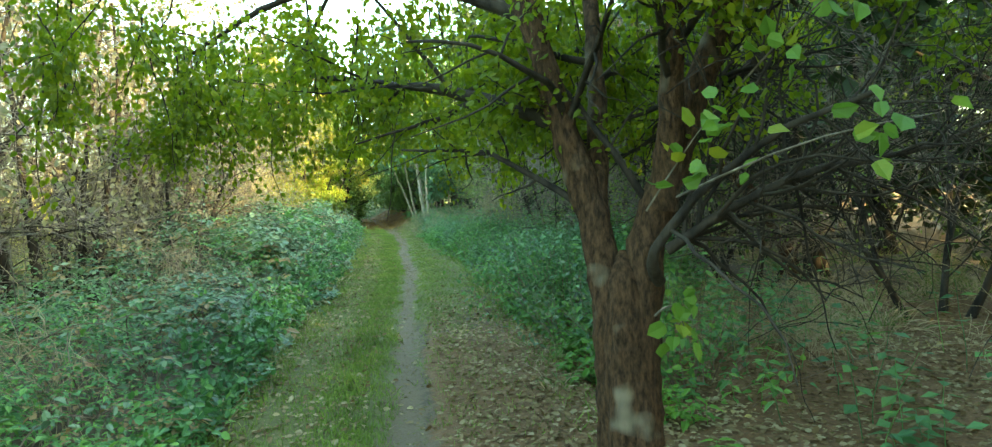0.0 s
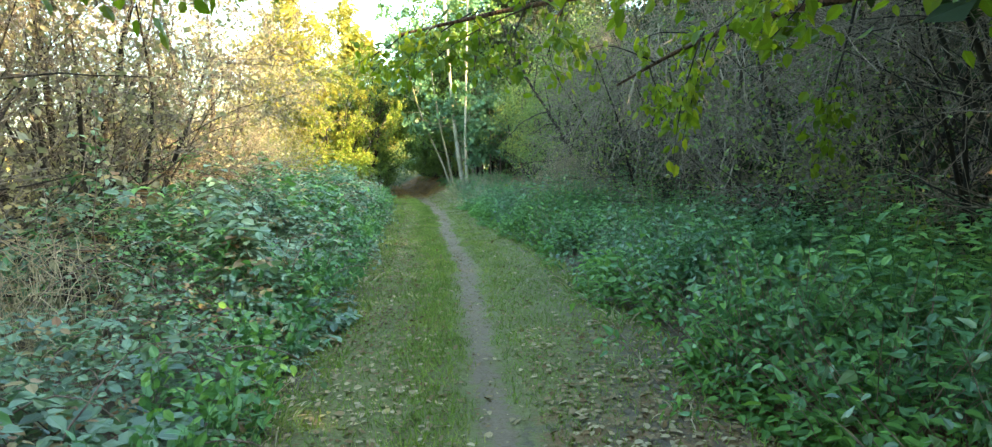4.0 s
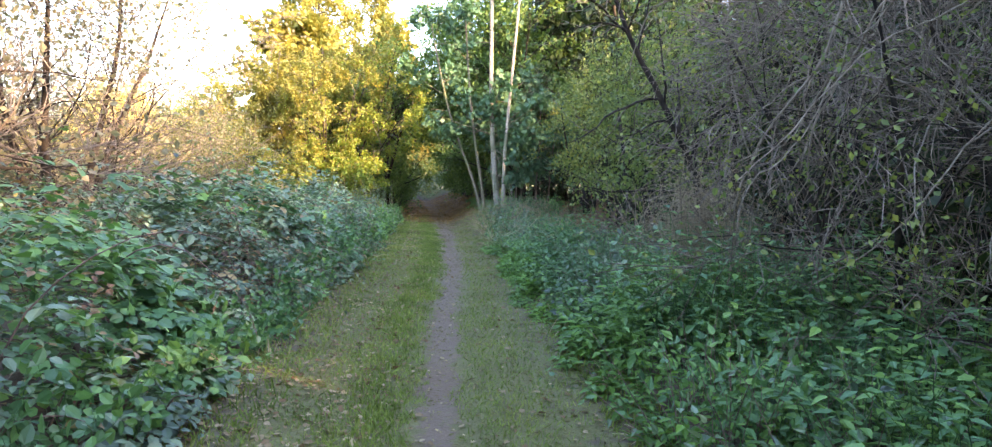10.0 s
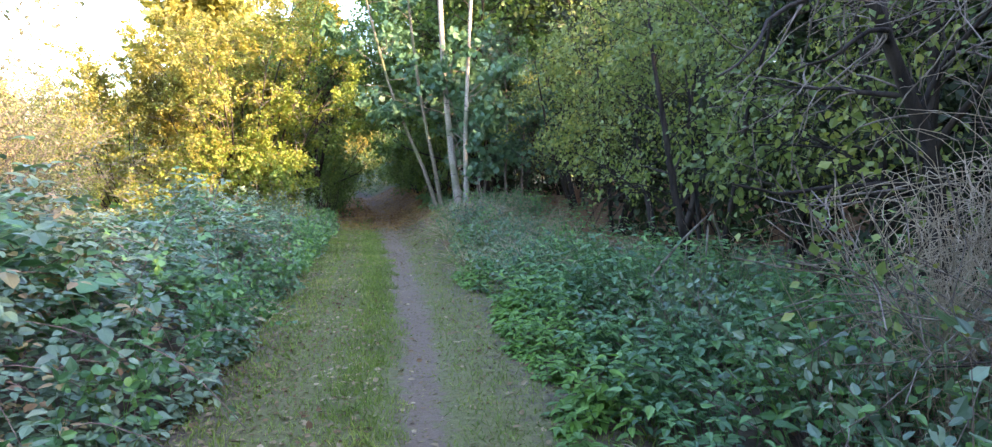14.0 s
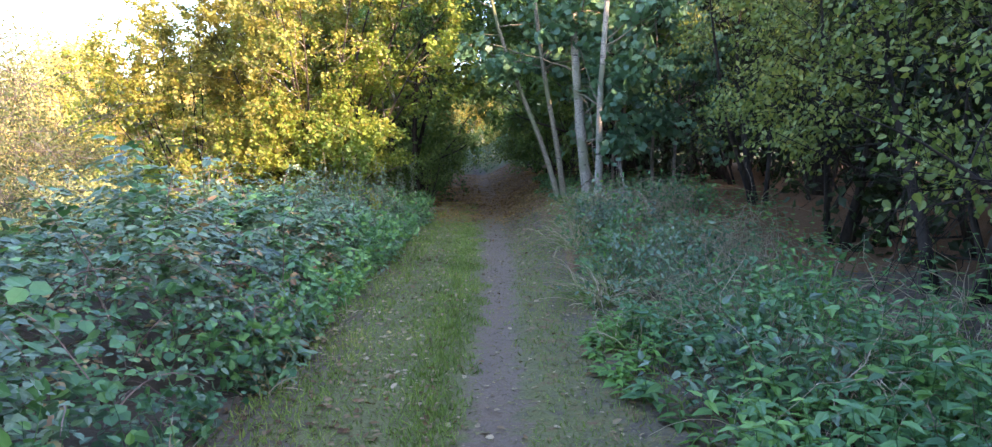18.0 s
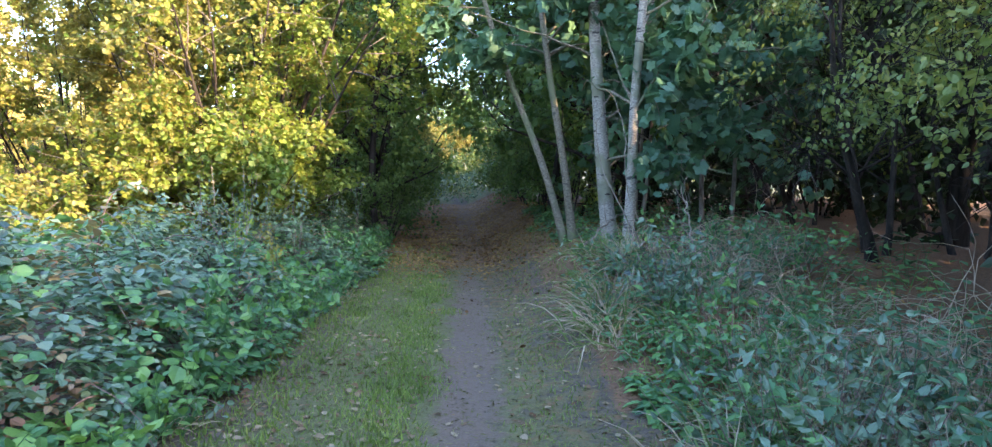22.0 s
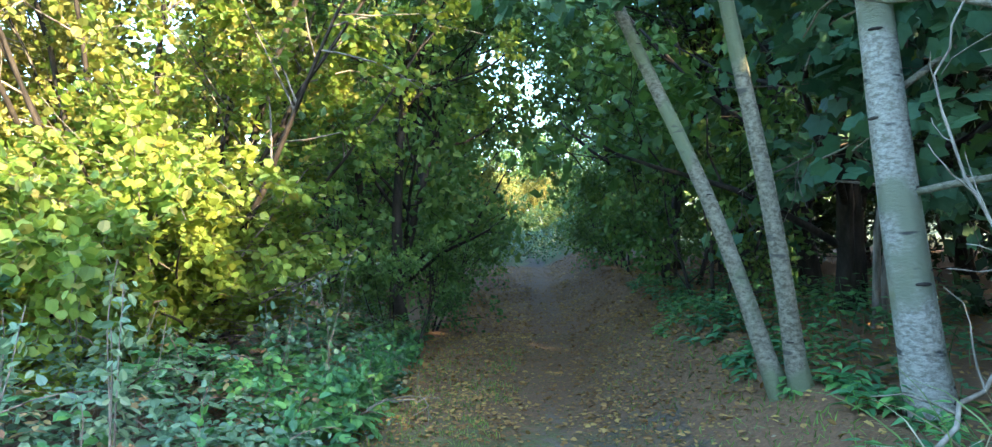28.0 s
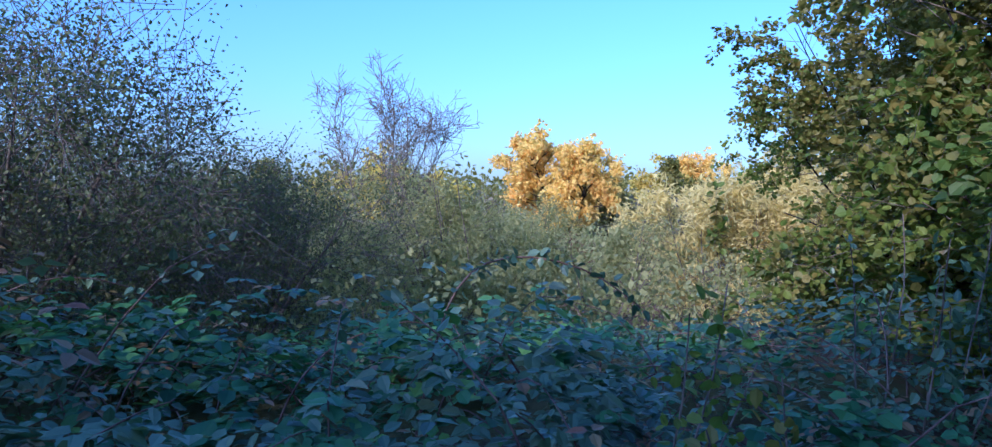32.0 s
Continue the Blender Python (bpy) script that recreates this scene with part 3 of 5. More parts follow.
def fruiting_apple_tree():
    """A second apple tree whose sprays hang over the track with small green fruit."""
    rng = np.random.default_rng(13)
    x0, y0 = 3.3, 7.7
    top = thing("apple_tree", "leaning apple tree with hanging sprays and small green apples", "tree", (x0, y0, float(ground_z(x0, y0))))
    p = path_of([(2.4, 1.0, -0.1), (2.0, 0.9, 0.9), (1.2, 0.7, 1.7), (0.0, 0.6, 2.4), (-1.2, 0.7, 3.0)], 12)
    part("trunk", mesh_of("trunk", *tubes(p, np.linspace(0.11, 0.04, 13)[None], 10), M_BARK), top)
    lim = np.concatenate([path_of(q, 10) for q in (
        [(-0.2, 0.6, 2.45), (-1.2, 0.8, 2.45), (-2.3, 1.4, 2.5), (-3.5, 1.9, 2.35)],
        [(0.0, 0.6, 2.4), (-0.9, 0.1, 2.55), (-1.9, -0.5, 2.5), (-2.4, -1.0, 2.3)],
        [(0.2, 0.6, 2.3), (-0.5, 1.0, 2.4), (-1.2, 1.7, 2.3), (-1.7, 2.5, 2.0)],
        [(-0.9, 0.66, 2.85), (-1.0, 1.2, 3.1), (-1.2, 1.6, 3.4), (-1.4, 2.0, 3.5)],
        [(0.6, 0.65, 2.05), (0.5, -0.3, 2.2), (-0.1, -1.2, 2.3), (-0.6, -2.0, 2.2)])])
    lr = np.tile(np.linspace(0.045, 0.01, 11), (5, 1))
    single("limb", top, lim, lr, 7, M_BARK)
    b1, r1 = sprout(rng, lim, lr, 60, 0.3, 1, (0.4, 1.0), (30, 80), 6, 0.15, -0.6, 0.5, rmax=0.012)
    b2, r2 = sprout(rng, b1, r1, 200, 0.2, 1, (0.2, 0.5), (25, 70), 5, 0.15, -0.8, 0.5, rmax=0.006)
    clear = (np.abs(b2[:, :, 0].mean(1) + x0 - 0.05) > 0.6) | (b2[:, :, 2].min(1) > 1.85)
    b2, r2 = b2[clear], r2[clear]
    woody("branchwork", top, [(b1, r1, 4)], M_DARKBARK)
    woody("twig_mass", top, [(b2, r2, 3)], M_DARKBARK)
    a = on_twigs(rng, b2, 4200, 0.0, 0.05, 0.6, 0.3)
    crown = foliage("crown", top, [(*a, rng.uniform(0.05, 0.085, 4200), OVATE)], M_APPLE)
    spray = np.concatenate([path_of([(-2.6, 1.5, 2.45), (-3.1, 1.75, 2.3), (-3.5, 1.9, 1.98)], 5), path_of([(-3.0, 1.7, 2.45), (-3.3, 1.8, 2.3), (-3.55, 1.95, 2.1)], 5),
                            path_of([(-1.5, 1.2, 2.2), (-1.65, 1.25, 1.8), (-1.7, 1.3, 1.3)], 5), path_of([(-1.4, 1.3, 2.2), (-1.5, 1.5, 1.7), (-1.55, 1.6, 1.25)], 5)])
    woody("shoot_mass", top, [(spray, taper(np.full(4, 0.007), 5), 4)], M_DARKBARK)
    a = on_twigs(rng, spray, 110, 0.1, 0.05, 0.7, 0.25)
    loose_leaves(crown, OVATE, M_APPLE, (*a, rng.uniform(0.07, 0.1, 110)))
    bm = bmesh.new()
    bmesh.ops.create_icosphere(bm, subdivisions=2, radius=0.017)
    for v in bm.verts:
        if abs(v.co.z) > 0.011:
            v.co.z *= 0.82
    fruit = bpy.data.meshes.new("apple")
    bm.to_mesh(fruit)
    bm.free()
    fruit.materials.append(M_FRUIT)
    for i in range(7):
        ob = new("apple", fruit)
        ob.parent = top
        ob.location = spray[2 + i % 2, 1 + i % 5] + rng.normal(0, 0.05, 3)


def generic_tree(name, label, category, seed, height, spread, leaf, mat, count, bark=M_DARKBARK, stems=1, lean=0.12, first=0.25, size=(0.035, 0.06),
                 twigs=500, limbs=26, r0=0.09, droop=0.3, up=0.25, group="", clip_low=0.0, twig_len=0.5, lateral=(35, 75), crown_label="", drawn=None, sides=4, least=0.003, twigbark=None, thin=1.0, leafy=1.0, clumps=-0.12):
    """A tree or bush at the origin, with trunk(s), limbs, twigs and a crown."""
    rng = np.random.default_rng(seed)
    top = thing(name, label, category, group=group)
    a = rng.uniform(0, 2 * np.pi, stems)
    start = np.stack([0.12 * stems ** 0.5 * np.cos(a) * (stems > 1), 0.12 * stems ** 0.5 * np.sin(a) * (stems > 1), np.full(stems, -0.12)], 1)
    way = np.stack([lean * np.cos(a), lean * np.sin(a), np.ones(stems)], 1)
    ln = height * rng.uniform(0.78, 1.0, stems)
    p0 = grow(rng, start, way, ln, 10, 0.07, 0.1)
    R0 = taper(np.full(stems, r0) * rng.uniform(0.7, 1.1, stems), 10, 0.15)
    R0[:, 0] *= 1.35
    for i in range(stems):
        part("trunk" if stems == 1 else "stem", mesh_of("trunk", *tubes(p0[i:i + 1], R0[i:i + 1], 8), bark), top)
    b1, r1 = sprout(rng, p0, R0, limbs, first, 0.97, (spread * 0.6, spread * 1.05), lateral, 7, 0.14, up, 0.55, rmax=0.05)
    b2, r2 = sprout(rng, b1, r1, limbs * 4, 0.2, 1, (spread * 0.25, spread * 0.55), (25, 65), 6, 0.18, up * 0.5, 0.55, rmax=0.016)
    b3, r3 = sprout(rng, b2, r2, twigs, 0.1, 1, (twig_len * 0.4, twig_len), (20, 70), 4, 0.2, -0.1, 0.5, rmax=0.006)
    r1 = np.maximum(r1 * thin, least)
    r2, r3 = np.maximum(r2, least), np.maximum(r3, least)
    woody("branchwork", top, [(b1[:, ::2], r1[:, ::2], sides)] if sides < 4 else [(b1, r1, 5)], bark)
    if drawn != 0:
        woody("twig_mass", top, [(b2[:, ::2], r2[:, ::2], 3), (b3[:drawn, ::2], r3[:drawn, ::2], 3)], twigbark or bark)
    if count:
        src = b3 if clip_low == 0 else b3[b3[:, -1, 2] > clip_low]
        src = src[:max(1, int(leafy * len(src)))]
        tip = src[:, -1] / spread
        src = src[smooth_noise(tip[:, 0] + 0.8 * tip[:, 2], tip[:, 1] - 0.7 * tip[:, 2], seed + 5, 0.16) > clumps]
        at = on_twigs(rng, src, count, 0.0, 0.05 + 0.02 * spread, droop, 0.45)
        foliage("crown", top, [(*at, rng.uniform(size[0], size[1], count), leaf)], mat, crown_label)
    return top


def place(ob, spots):
    """Sets a thing at the first spot (x, y, turn, size) and copies of it at the others."""
    for i, (x, y, turn, s) in enumerate(spots):
        m = Matrix.Translation((x, y, float(ground_z(x, y)))) @ Matrix.Rotation(radians(turn), 4, "Z")
        if i == 0:
            first = m @ Matrix.Scale(s, 4)
            base = ob
            todo = []
        else:
            todo.append((m, s))
    for m, s in todo:
        c = copy_thing(base, m)
        c.scale = (s, s, s * (0.92 + 0.16 * ((m.translation.x * 7.3 + m.translation.y) % 1)))
    base.matrix_basis = first


apple_tree()
fruiting_apple_tree()

# wood on the right: dark close trees, hawthorns towards the track
rg = random.Random(4)
dark_a = generic_tree("woodland_tree", "dark close-grown woodland tree with dense green crown", "tree", 21, 8.5, 2.6, DIAMOND, M_SHADED, 2200, limbs=18, twigs=500, drawn=40, sides=3,
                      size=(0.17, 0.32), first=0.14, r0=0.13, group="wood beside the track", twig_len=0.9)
dark_b = generic_tree("woodland_tree", "tall dark woodland tree with bare lower trunk", "tree", 22, 9.5, 2.8, DIAMOND, M_SHADED, 2200, limbs=18, twigs=500, drawn=40, sides=3,
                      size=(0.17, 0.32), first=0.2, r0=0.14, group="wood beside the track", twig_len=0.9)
spots_a, spots_b = [], []
for row, x in enumerate((6.6, 9.8)):
    y = -8.0 + row
    while y < 60:
        (spots_a if rg.random() < 0.5 else spots_b).append((x + rg.uniform(-0.9, 0.9), y, rg.uniform(0, 360), rg.uniform(0.85, 1.15) * (0.75 if 21.0 - 0.8 * (x - 6.6) < y < 31.6 - 0.8 * (x - 6.6) else 1.3 if 35 < y < 52 else 1)))
        y += 3.0 + 0.9 * row + rg.uniform(-0.6, 0.6)
for y in (16.4, 18.2, 20.0, 21.6, 23.2, 24.8, 26.2):
    spots_a.append((rg.uniform(7.2, 8.8), y, rg.uniform(0, 360), rg.uniform(0.95, 1.1) * (0.75 if y > 19.9 else 1)))
# Unseen trees added around and behind the start to block light.
spots_b += [(5.5, -3.0, 40, 1.0), (6.5, -5.5, 80, 1.1), (4.5, -6.2, 160, 1.0), (7.2, -8.4, 200, 1.1), (5.0, -10.0, 300, 1.1), (8.0, -1.6, 10, 1.0), (3.0, -9.0, 100, 1.0), (9.4, -3.6, 50, 1.1), (7.3, -0.6, 150, 1.0), (10.6, -6.0, 250, 1.15), (3.4, -0.6, 190, 0.85)]
place(dark_a, spots_a)
place(dark_b, spots_b)
under = generic_tree("understorey_bush", "dark shaded understorey bush in the wood", "bush", 25, 3.0, 1.5, DIAMOND, M_SHADED, 1200, stems=4, lean=0.4, limbs=14, twigs=400, drawn=60, sides=3,
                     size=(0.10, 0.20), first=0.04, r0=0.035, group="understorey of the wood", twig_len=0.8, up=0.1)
spots = []
for row, x in enumerate((6.0, 9.0)):
    y = -6.0 + row
    while y < 52:
        if not (x < 8 and -3 < y < 11):
            spots.append((x + rg.uniform(-0.8, 0.8), y, rg.uniform(0, 360), rg.uniform(0.8, 1.2)))
        y += 4.2 + rg.uniform(-0.5, 0.5)
spots += [(6.6, y, y * 50, 1.0) for y in (14.5, 17.5, 20.2, 22.4, 24.6, 26.8, 29.4)]
place(under, spots)

thorn = generic_tree("hawthorn", "twiggy hawthorn with thin yellowing leaves", "tree", 31, 4.8, 2.0, DIAMOND, M_THORN, 2600, bark=M_DARKBARK, twigbark=M_BROWNTWIG, thin=0.6, stems=5, lean=0.4, limbs=70, twigs=2300, drawn=2200, leafy=0.5, clumps=0.35,
                     size=(0.034, 0.062), first=0.12, r0=0.04, group="hawthorns along the wood", twig_len=0.7, up=0.0)
place(thorn, [(4.6, 11.5, 0, 1.0), (4.5, 14.4, 80, 1.05), (4.6, 17.6, 200, 1.1), (4.9, 8.7, 290, 1.0), (5.4, 6.0, 150, 0.9), (5.4, 19.6, 30, 1.0), (5.0, 12.9, 130, 0.9), (5.2, 16.0, 250, 0.95), (5.0, 10.1, 330, 0.8)])
leafy = generic_tree("leafy_hawthorn", "leafy hawthorn with drooping yellow-green sprays", "tree", 33, 5.0, 2.0, OVATE, M_THORN, 7000, bark=M_DARKBARK, thin=0.6, stems=3, lean=0.25, limbs=36, twigs=800, drawn=500, clip_low=1.1,
                     size=(0.05, 0.09), first=0.22, r0=0.07, group="hawthorns along the wood", twig_len=0.9, up=-0.3, droop=0.6)
place(leafy, [(5.0, 21.8, 0, 1.0), (4.9, 27.6, 130, 1.05), (4.8, 32.6, 250, 0.85), (4.4, 24.7, 300, 0.85), (5.0, 30.2, 60, 0.9)])

# far part of the track: closing trees
place(generic_tree("field_maple", "leafy dark green tree arching over the track", "tree", 41, 6.5, 2.8, DIAMOND, M_MAPLE, 5200, limbs=30, twigs=900, drawn=150, size=(0.10, 0.17),
                   first=0.05, r0=0.09, stems=2, lean=0.15, group="trees over the far track", twig_len=0.8, clip_low=0.0),
      [(3.1, 38.0, 0, 1.15), (2.9, 41.2, 90, 1.3), (2.6, 45.0, 200, 1.4), (2.9, 49.5, 300, 1.2), (-2.5, 40.0, 140, 0.95), (-3.5, 43.4, 220, 0.95), (-4.4, 47.5, 60, 1.05), (2.9, 55.0, 20, 1.3), (3.2, 43.2, 150, 1.1), (-4.9, 51.0, 250, 1.1), (-6.4, 58.0, 330, 1.5), (3.6, 47.0, 70, 1.5), (0.2, 74.0, 200, 1.3), (-5.4, 78.0, 20, 1.5), (2.2, 62.0, 110, 1.2)])
place(generic_tree("arching_tree", "tall green tree whose crown arches over the track", "tree", 44, 8.0, 2.9, DIAMOND, M_MAPLE, 7500, limbs=34, twigs=900, drawn=120, size=(0.09, 0.16),
                   first=0.42, r0=0.1, lean=0.1, group="trees over the far track", twig_len=0.9, clip_low=3.0, up=0.1),
      [(1.9, 42.0, 0, 0.95), (-2.6, 45.0, 120, 1.0), (1.5, 49.0, 200, 1.05), (0.9, 58.5, 40, 1.1), (-1.9, 39.2, 75, 0.95), (3.4, 39.6, 160, 1.25), (4.4, 43.6, 250, 1.4), (3.2, 52.0, 20, 1.4)])
side = generic_tree("ivy_thicket", "dark leafy thicket closing in on the track", "bush", 42, 2.2, 1.2, DIAMOND, M_MAPLE, 2600, stems=5, lean=0.4, limbs=20, twigs=400, drawn=80, sides=3, size=(0.07, 0.12),
                    first=0.03, r0=0.03, group="thickets beside the far track", twig_len=0.6)
place(side, [(2.0, 38.6, 0, 0.9), (1.9, 41.0, 70, 1.0), (1.7, 43.6, 140, 1.0), (1.6, 46.4, 200, 1.0), (1.5, 49.6, 260, 1.0), (1.4, 53.0, 330, 1.0), (1.1, 57.0, 30, 1.0), (-1.9, 40.2, 50, 0.75), (-2.2, 42.6, 120, 0.9),
             (-2.5, 45.2, 190, 0.95), (-3.2, 48.4, 250, 1.0), (-3.8, 52.0, 310, 1.1), (-3.4, 39.2, 20, 1.2), (-1.7, 38.3, 230, 0.55), (-5.6, 45.0, 90, 1.3), (-6.2, 49.0, 170, 1.3), (-4.2, 63.5, 100, 1.3), (1.2, 64.0, 170, 1.3), (-5.6, 66.0, 70, 1.3)])
place(generic_tree("yellow_bush", "sunlit yellow-leaved bush at the far end", "bush", 43, 4.0, 1.8, DIAMOND, M_YELLOW, 5000, stems=4, lean=0.3, limbs=24, twigs=500, drawn=60, size=(0.09, 0.15), first=0.1, r0=0.05, twig_len=0.7),
      [(-4.2, 54.0, 0, 1.0), (-5.5, 62.0, 120, 1.2), (-4.3, 62.0, 300, 0.9), (0.6, 67.0, 60, 0.9), (-4.4, 70.0, 160, 1.1), (-2.4, 80.0, 20, 1.5), (-1.6, 84.0, 240, 1.2), (-7.5, 78.0, 10, 1.5)])


def hazel():
    """The large yellowing bush where the track narrows."""
    rng = np.random.default_rng(51)
    top = thing("hazel", "large many-stemmed hazel, green below, yellowing leaves colouring in its sunlit top and side", "tree", (-3.75, 36.8, 0.0))
    n = 26
    a = rng.uniform(0, 2 * np.pi, n)
    start = np.stack([0.45 * np.cos(a) * rng.uniform(0.2, 1, n), 0.45 * np.sin(a) * rng.uniform(0.2, 1, n), np.full(n, -0.1)], 1)
    tilt = rng.uniform(0.12, 0.75, n)
    way = np.stack([tilt * np.cos(a), tilt * np.sin(a), np.ones(n)], 1)
    p0 = grow(rng, start, way, rng.uniform(5.8, 7.4, n) - 1.8 * tilt, 12, 0.05, 0.15)
    r0 = taper(rng.uniform(0.025, 0.05, n), 12, 0.15)
    k = 28
    a = np.radians(rng.uniform(200, 315, k))
    tilt = rng.uniform(0.12, 1.0, k)
    low = grow(rng, np.stack([0.3 * np.cos(a), 0.3 * np.sin(a), rng.uniform(0.1, 0.5, k)], 1), np.stack([np.cos(a), np.sin(a), tilt], 1), rng.uniform(1.8, 3.1, k), 12, 0.05, -0.1)
    p0, r0, n = np.concatenate([p0, low]), np.concatenate([r0, taper(rng.uniform(0.018, 0.034, k), 12, 0.2)]), n + k
    for i in range(n):
        part("stem", mesh_of("stem", *tubes(p0[i:i + 1], r0[i:i + 1], 6), M_DARKBARK), top)
    b1, r1 = sprout(rng, p0, r0, 380, 0.03, 0.95, (0.8, 1.9), (35, 75), 7, 0.10, -0.15, 0.55, rmax=0.016)
    bt, rt = sprout(rng, p0[:26], r0[:26], 150, 0.6, 0.99, (0.9, 1.9), (25, 65), 7, 0.10, -0.05, 0.6, rmax=0.012)
    b1, r1 = np.concatenate([b1, bt]), np.concatenate([r1, rt])
    b2, r2 = sprout(rng, b1, r1, 2500, 0.15, 1, (0.35, 0.8), (25, 60), 5, 0.10, -0.25, 0.55, rmax=0.006)
    woody("branchwork", top, [(b1, r1, 5)], M_TWIG)
    woody("twig_mass", top, [(b2, r2, 3)], M_TWIG)
    m = 112000
    at, al, no = on_twigs(rng, b2, m, 0.0, 0.045, 0.15, 0.78)
    keep = at[:, 2] > 0.3 + 0.7 * np.clip(at[:, 0] - 0.6, 0, 1.2)
    at, al, no = at[keep], al[keep], no[keep]
    # Yellowing leaves, gathered up and westward to put the sunlit side into colour.
    score = 0.22 * (at[:, 2] - 2.6) - 0.22 * at[:, 0] - 0.06 * at[:, 1] + rng.normal(0, 0.4, len(at))
    yellow = score > 0.1
    s = rng.uniform(0.046, 0.086, len(at))
    crown = foliage("crown", top, [(at[yellow], al[yellow], no[yellow], s[yellow], ROUND)], M_YELLOW, "yellow upper leaves")
    foliage("lower_crown", top, [(at[~yellow], al[~yellow], no[~yellow], s[~yellow], ROUND)], M_HAZEL, "green lower leaves")
    near = b2[(b2[:, -1, 0] > 0.6) & (b2[:, -1, 1] < -0.6) & (b2[:, -1, 2] < 3.2) & (b2[:, -1, 2] > 0.5)]
    if len(near):
        a3 = on_twigs(rng, near, 220, 0.1, 0.05, 0.35, 0.5)
        loose_leaves(crown, ROUND, M_HAZEL, (*a3, rng.uniform(0.055, 0.085, 220)))
    return top


second = copy_thing(hazel(), Matrix.Translation((-7.1, 38.1, float(ground_z(-7.1, 38.1)))) @ Matrix.Rotation(radians(150), 4, "Z"))
second.scale = (0.85, 0.85, 0.82)
tagged(second, "smaller hazel bush with yellow leaves on the meadow side", "tree")


def sycamore_group():
    """Pale leaning trunks with broad lobed leaves."""
    rng = np.random.default_rng(61)
    trunks = [
        ([(1.58, 34.5, 0.3), (1.24, 34.6, 1.5), (0.78, 34.8, 2.6), (0.30, 35.0, 3.9), (-0.5, 35.3, 7.6)], 0.056),
        ([(1.66, 34.45, 0.3), (1.50, 34.4, 1.5), (1.28, 34.4, 2.6), (1.05, 34.5, 4.2), (0.7, 34.8, 8.6)], 0.06),
        ([(2.08, 33.85, 0.3), (1.96, 33.85, 1.2), (1.85, 33.85, 2.3), (1.72, 33.9, 4.0), (1.6, 34.2, 10.0)], 0.112),
        ([(2.12, 33.15, 0.3), (2.17, 33.15, 1.2), (2.15, 33.1, 2.2), (2.22, 33.0, 3.6), (2.6, 33.2, 9.0)], 0.075),
    ]
    for i, (pts, r) in enumerate(trunks):
        x, y, z = pts[0]
        bx = Vector((x, y, float(ground_z(x, y))))
        top = thing("sycamore", ("slender leaning sycamore with pale grey bark" if i < 2 else "upright sycamore with pale blotched bark") + " beside the track", "tree", bx, "sycamores beside the track")
        p = path_of(pts, 14)[:, :] - np.array(bx)
        p[:, 0, 2] = -0.12
        rr = taper(np.array([r]), 14, 0.45)
        rr[:, 0] *= 1.45
        rr[:, 1] *= 1.12
        part("trunk", mesh_of("trunk", *tubes(p, rr, 12), M_SLENDER if i < 2 else M_PALE), top, "slender grey-brown trunk" if i < 2 else "pale grey trunk with dark scars")
        for kz in rng.uniform(0.08, 0.62, 5 if i > 1 else 2):
            f = kz * 14
            n0 = int(f)
            mid = p[0, n0] * (1 - f + n0) + p[0, n0 + 1] * (f - n0)
            a = rng.uniform(math.pi * 0.9, math.pi * 1.9)
            rad = float(np.interp(f, np.arange(15), rr[0]))
            bm = bmesh.new()
            bmesh.ops.create_icosphere(bm, subdivisions=2, radius=1.0)
            bmesh.ops.scale(bm, vec=(rad * 0.42, rad * 0.13, rad * 0.11), verts=bm.verts)
            bmesh.ops.rotate(bm, cent=(0, 0, 0), matrix=Matrix.Rotation(a + math.pi / 2, 3, "Z"), verts=bm.verts)
            bmesh.ops.translate(bm, vec=(mid[0] + rad * 0.95 * math.cos(a), mid[1] + rad * 0.95 * math.sin(a), mid[2]), verts=bm.verts)
            me = bpy.data.meshes.new("knot")
            bm.to_mesh(me)
            bm.free()
            me.materials.append(M_DARKBARK)
            part("knot", me, top, "dark branch scar")
        b1, r1 = sprout(rng, p, rr, 24, 0.28, 1, (0.9, 2.2), (40, 80), 7, 0.12, -0.25, 0.4, rmax=0.02)
        b2, r2 = sprout(rng, b1, r1, 130, 0.2, 1, (0.3, 0.8), (25, 65), 5, 0.15, -0.25, 0.5, rmax=0.007)
        far = ((b2[:, :, 1].min(1) + y > 33.4) & (b2[:, :, 2].min(1) > (2.3 if i < 2 else 2.7))) | ((b2[:, :, 0].min(1) + x > 1.7) & (b2[:, :, 1].min(1) + y > 32.4))
        b2, r2 = b2[far], r2[far]
        far = ((b1[:, :, 1].min(1) + y > 33.4) & (b1[:, :, 2].min(1) > 2.3)) | ((b1[:, :, 0].min(1) + x > 1.7) & (b1[:, :, 1].min(1) + y > 32.4))
        b1, r1 = b1[far], r1[far]
        woody("branchwork", top, [(b1, r1, 5), (b2, r2, 4)], M_SLENDER)
        n = 1400
        at, al, no = on_twigs(rng, np.concatenate([b2]), n, 0.1, 0.06, 0.6, 0.5)
        crown = foliage("crown", top, [(at, al, no, rng.uniform(0.10, 0.175, n), PALMATE)], M_SYC, "broad lobed blue-green leaves")
        lowb = b2[b2[:, -1, 2] < 2.8]
        if len(lowb):
            a3 = on_twigs(rng, lowb, 60, 0.1, 0.05, 0.7, 0.4)
            loose_leaves(crown, PALMATE, M_SYC, (*a3, rng.uniform(0.11, 0.17, 60)))


sycamore_group()

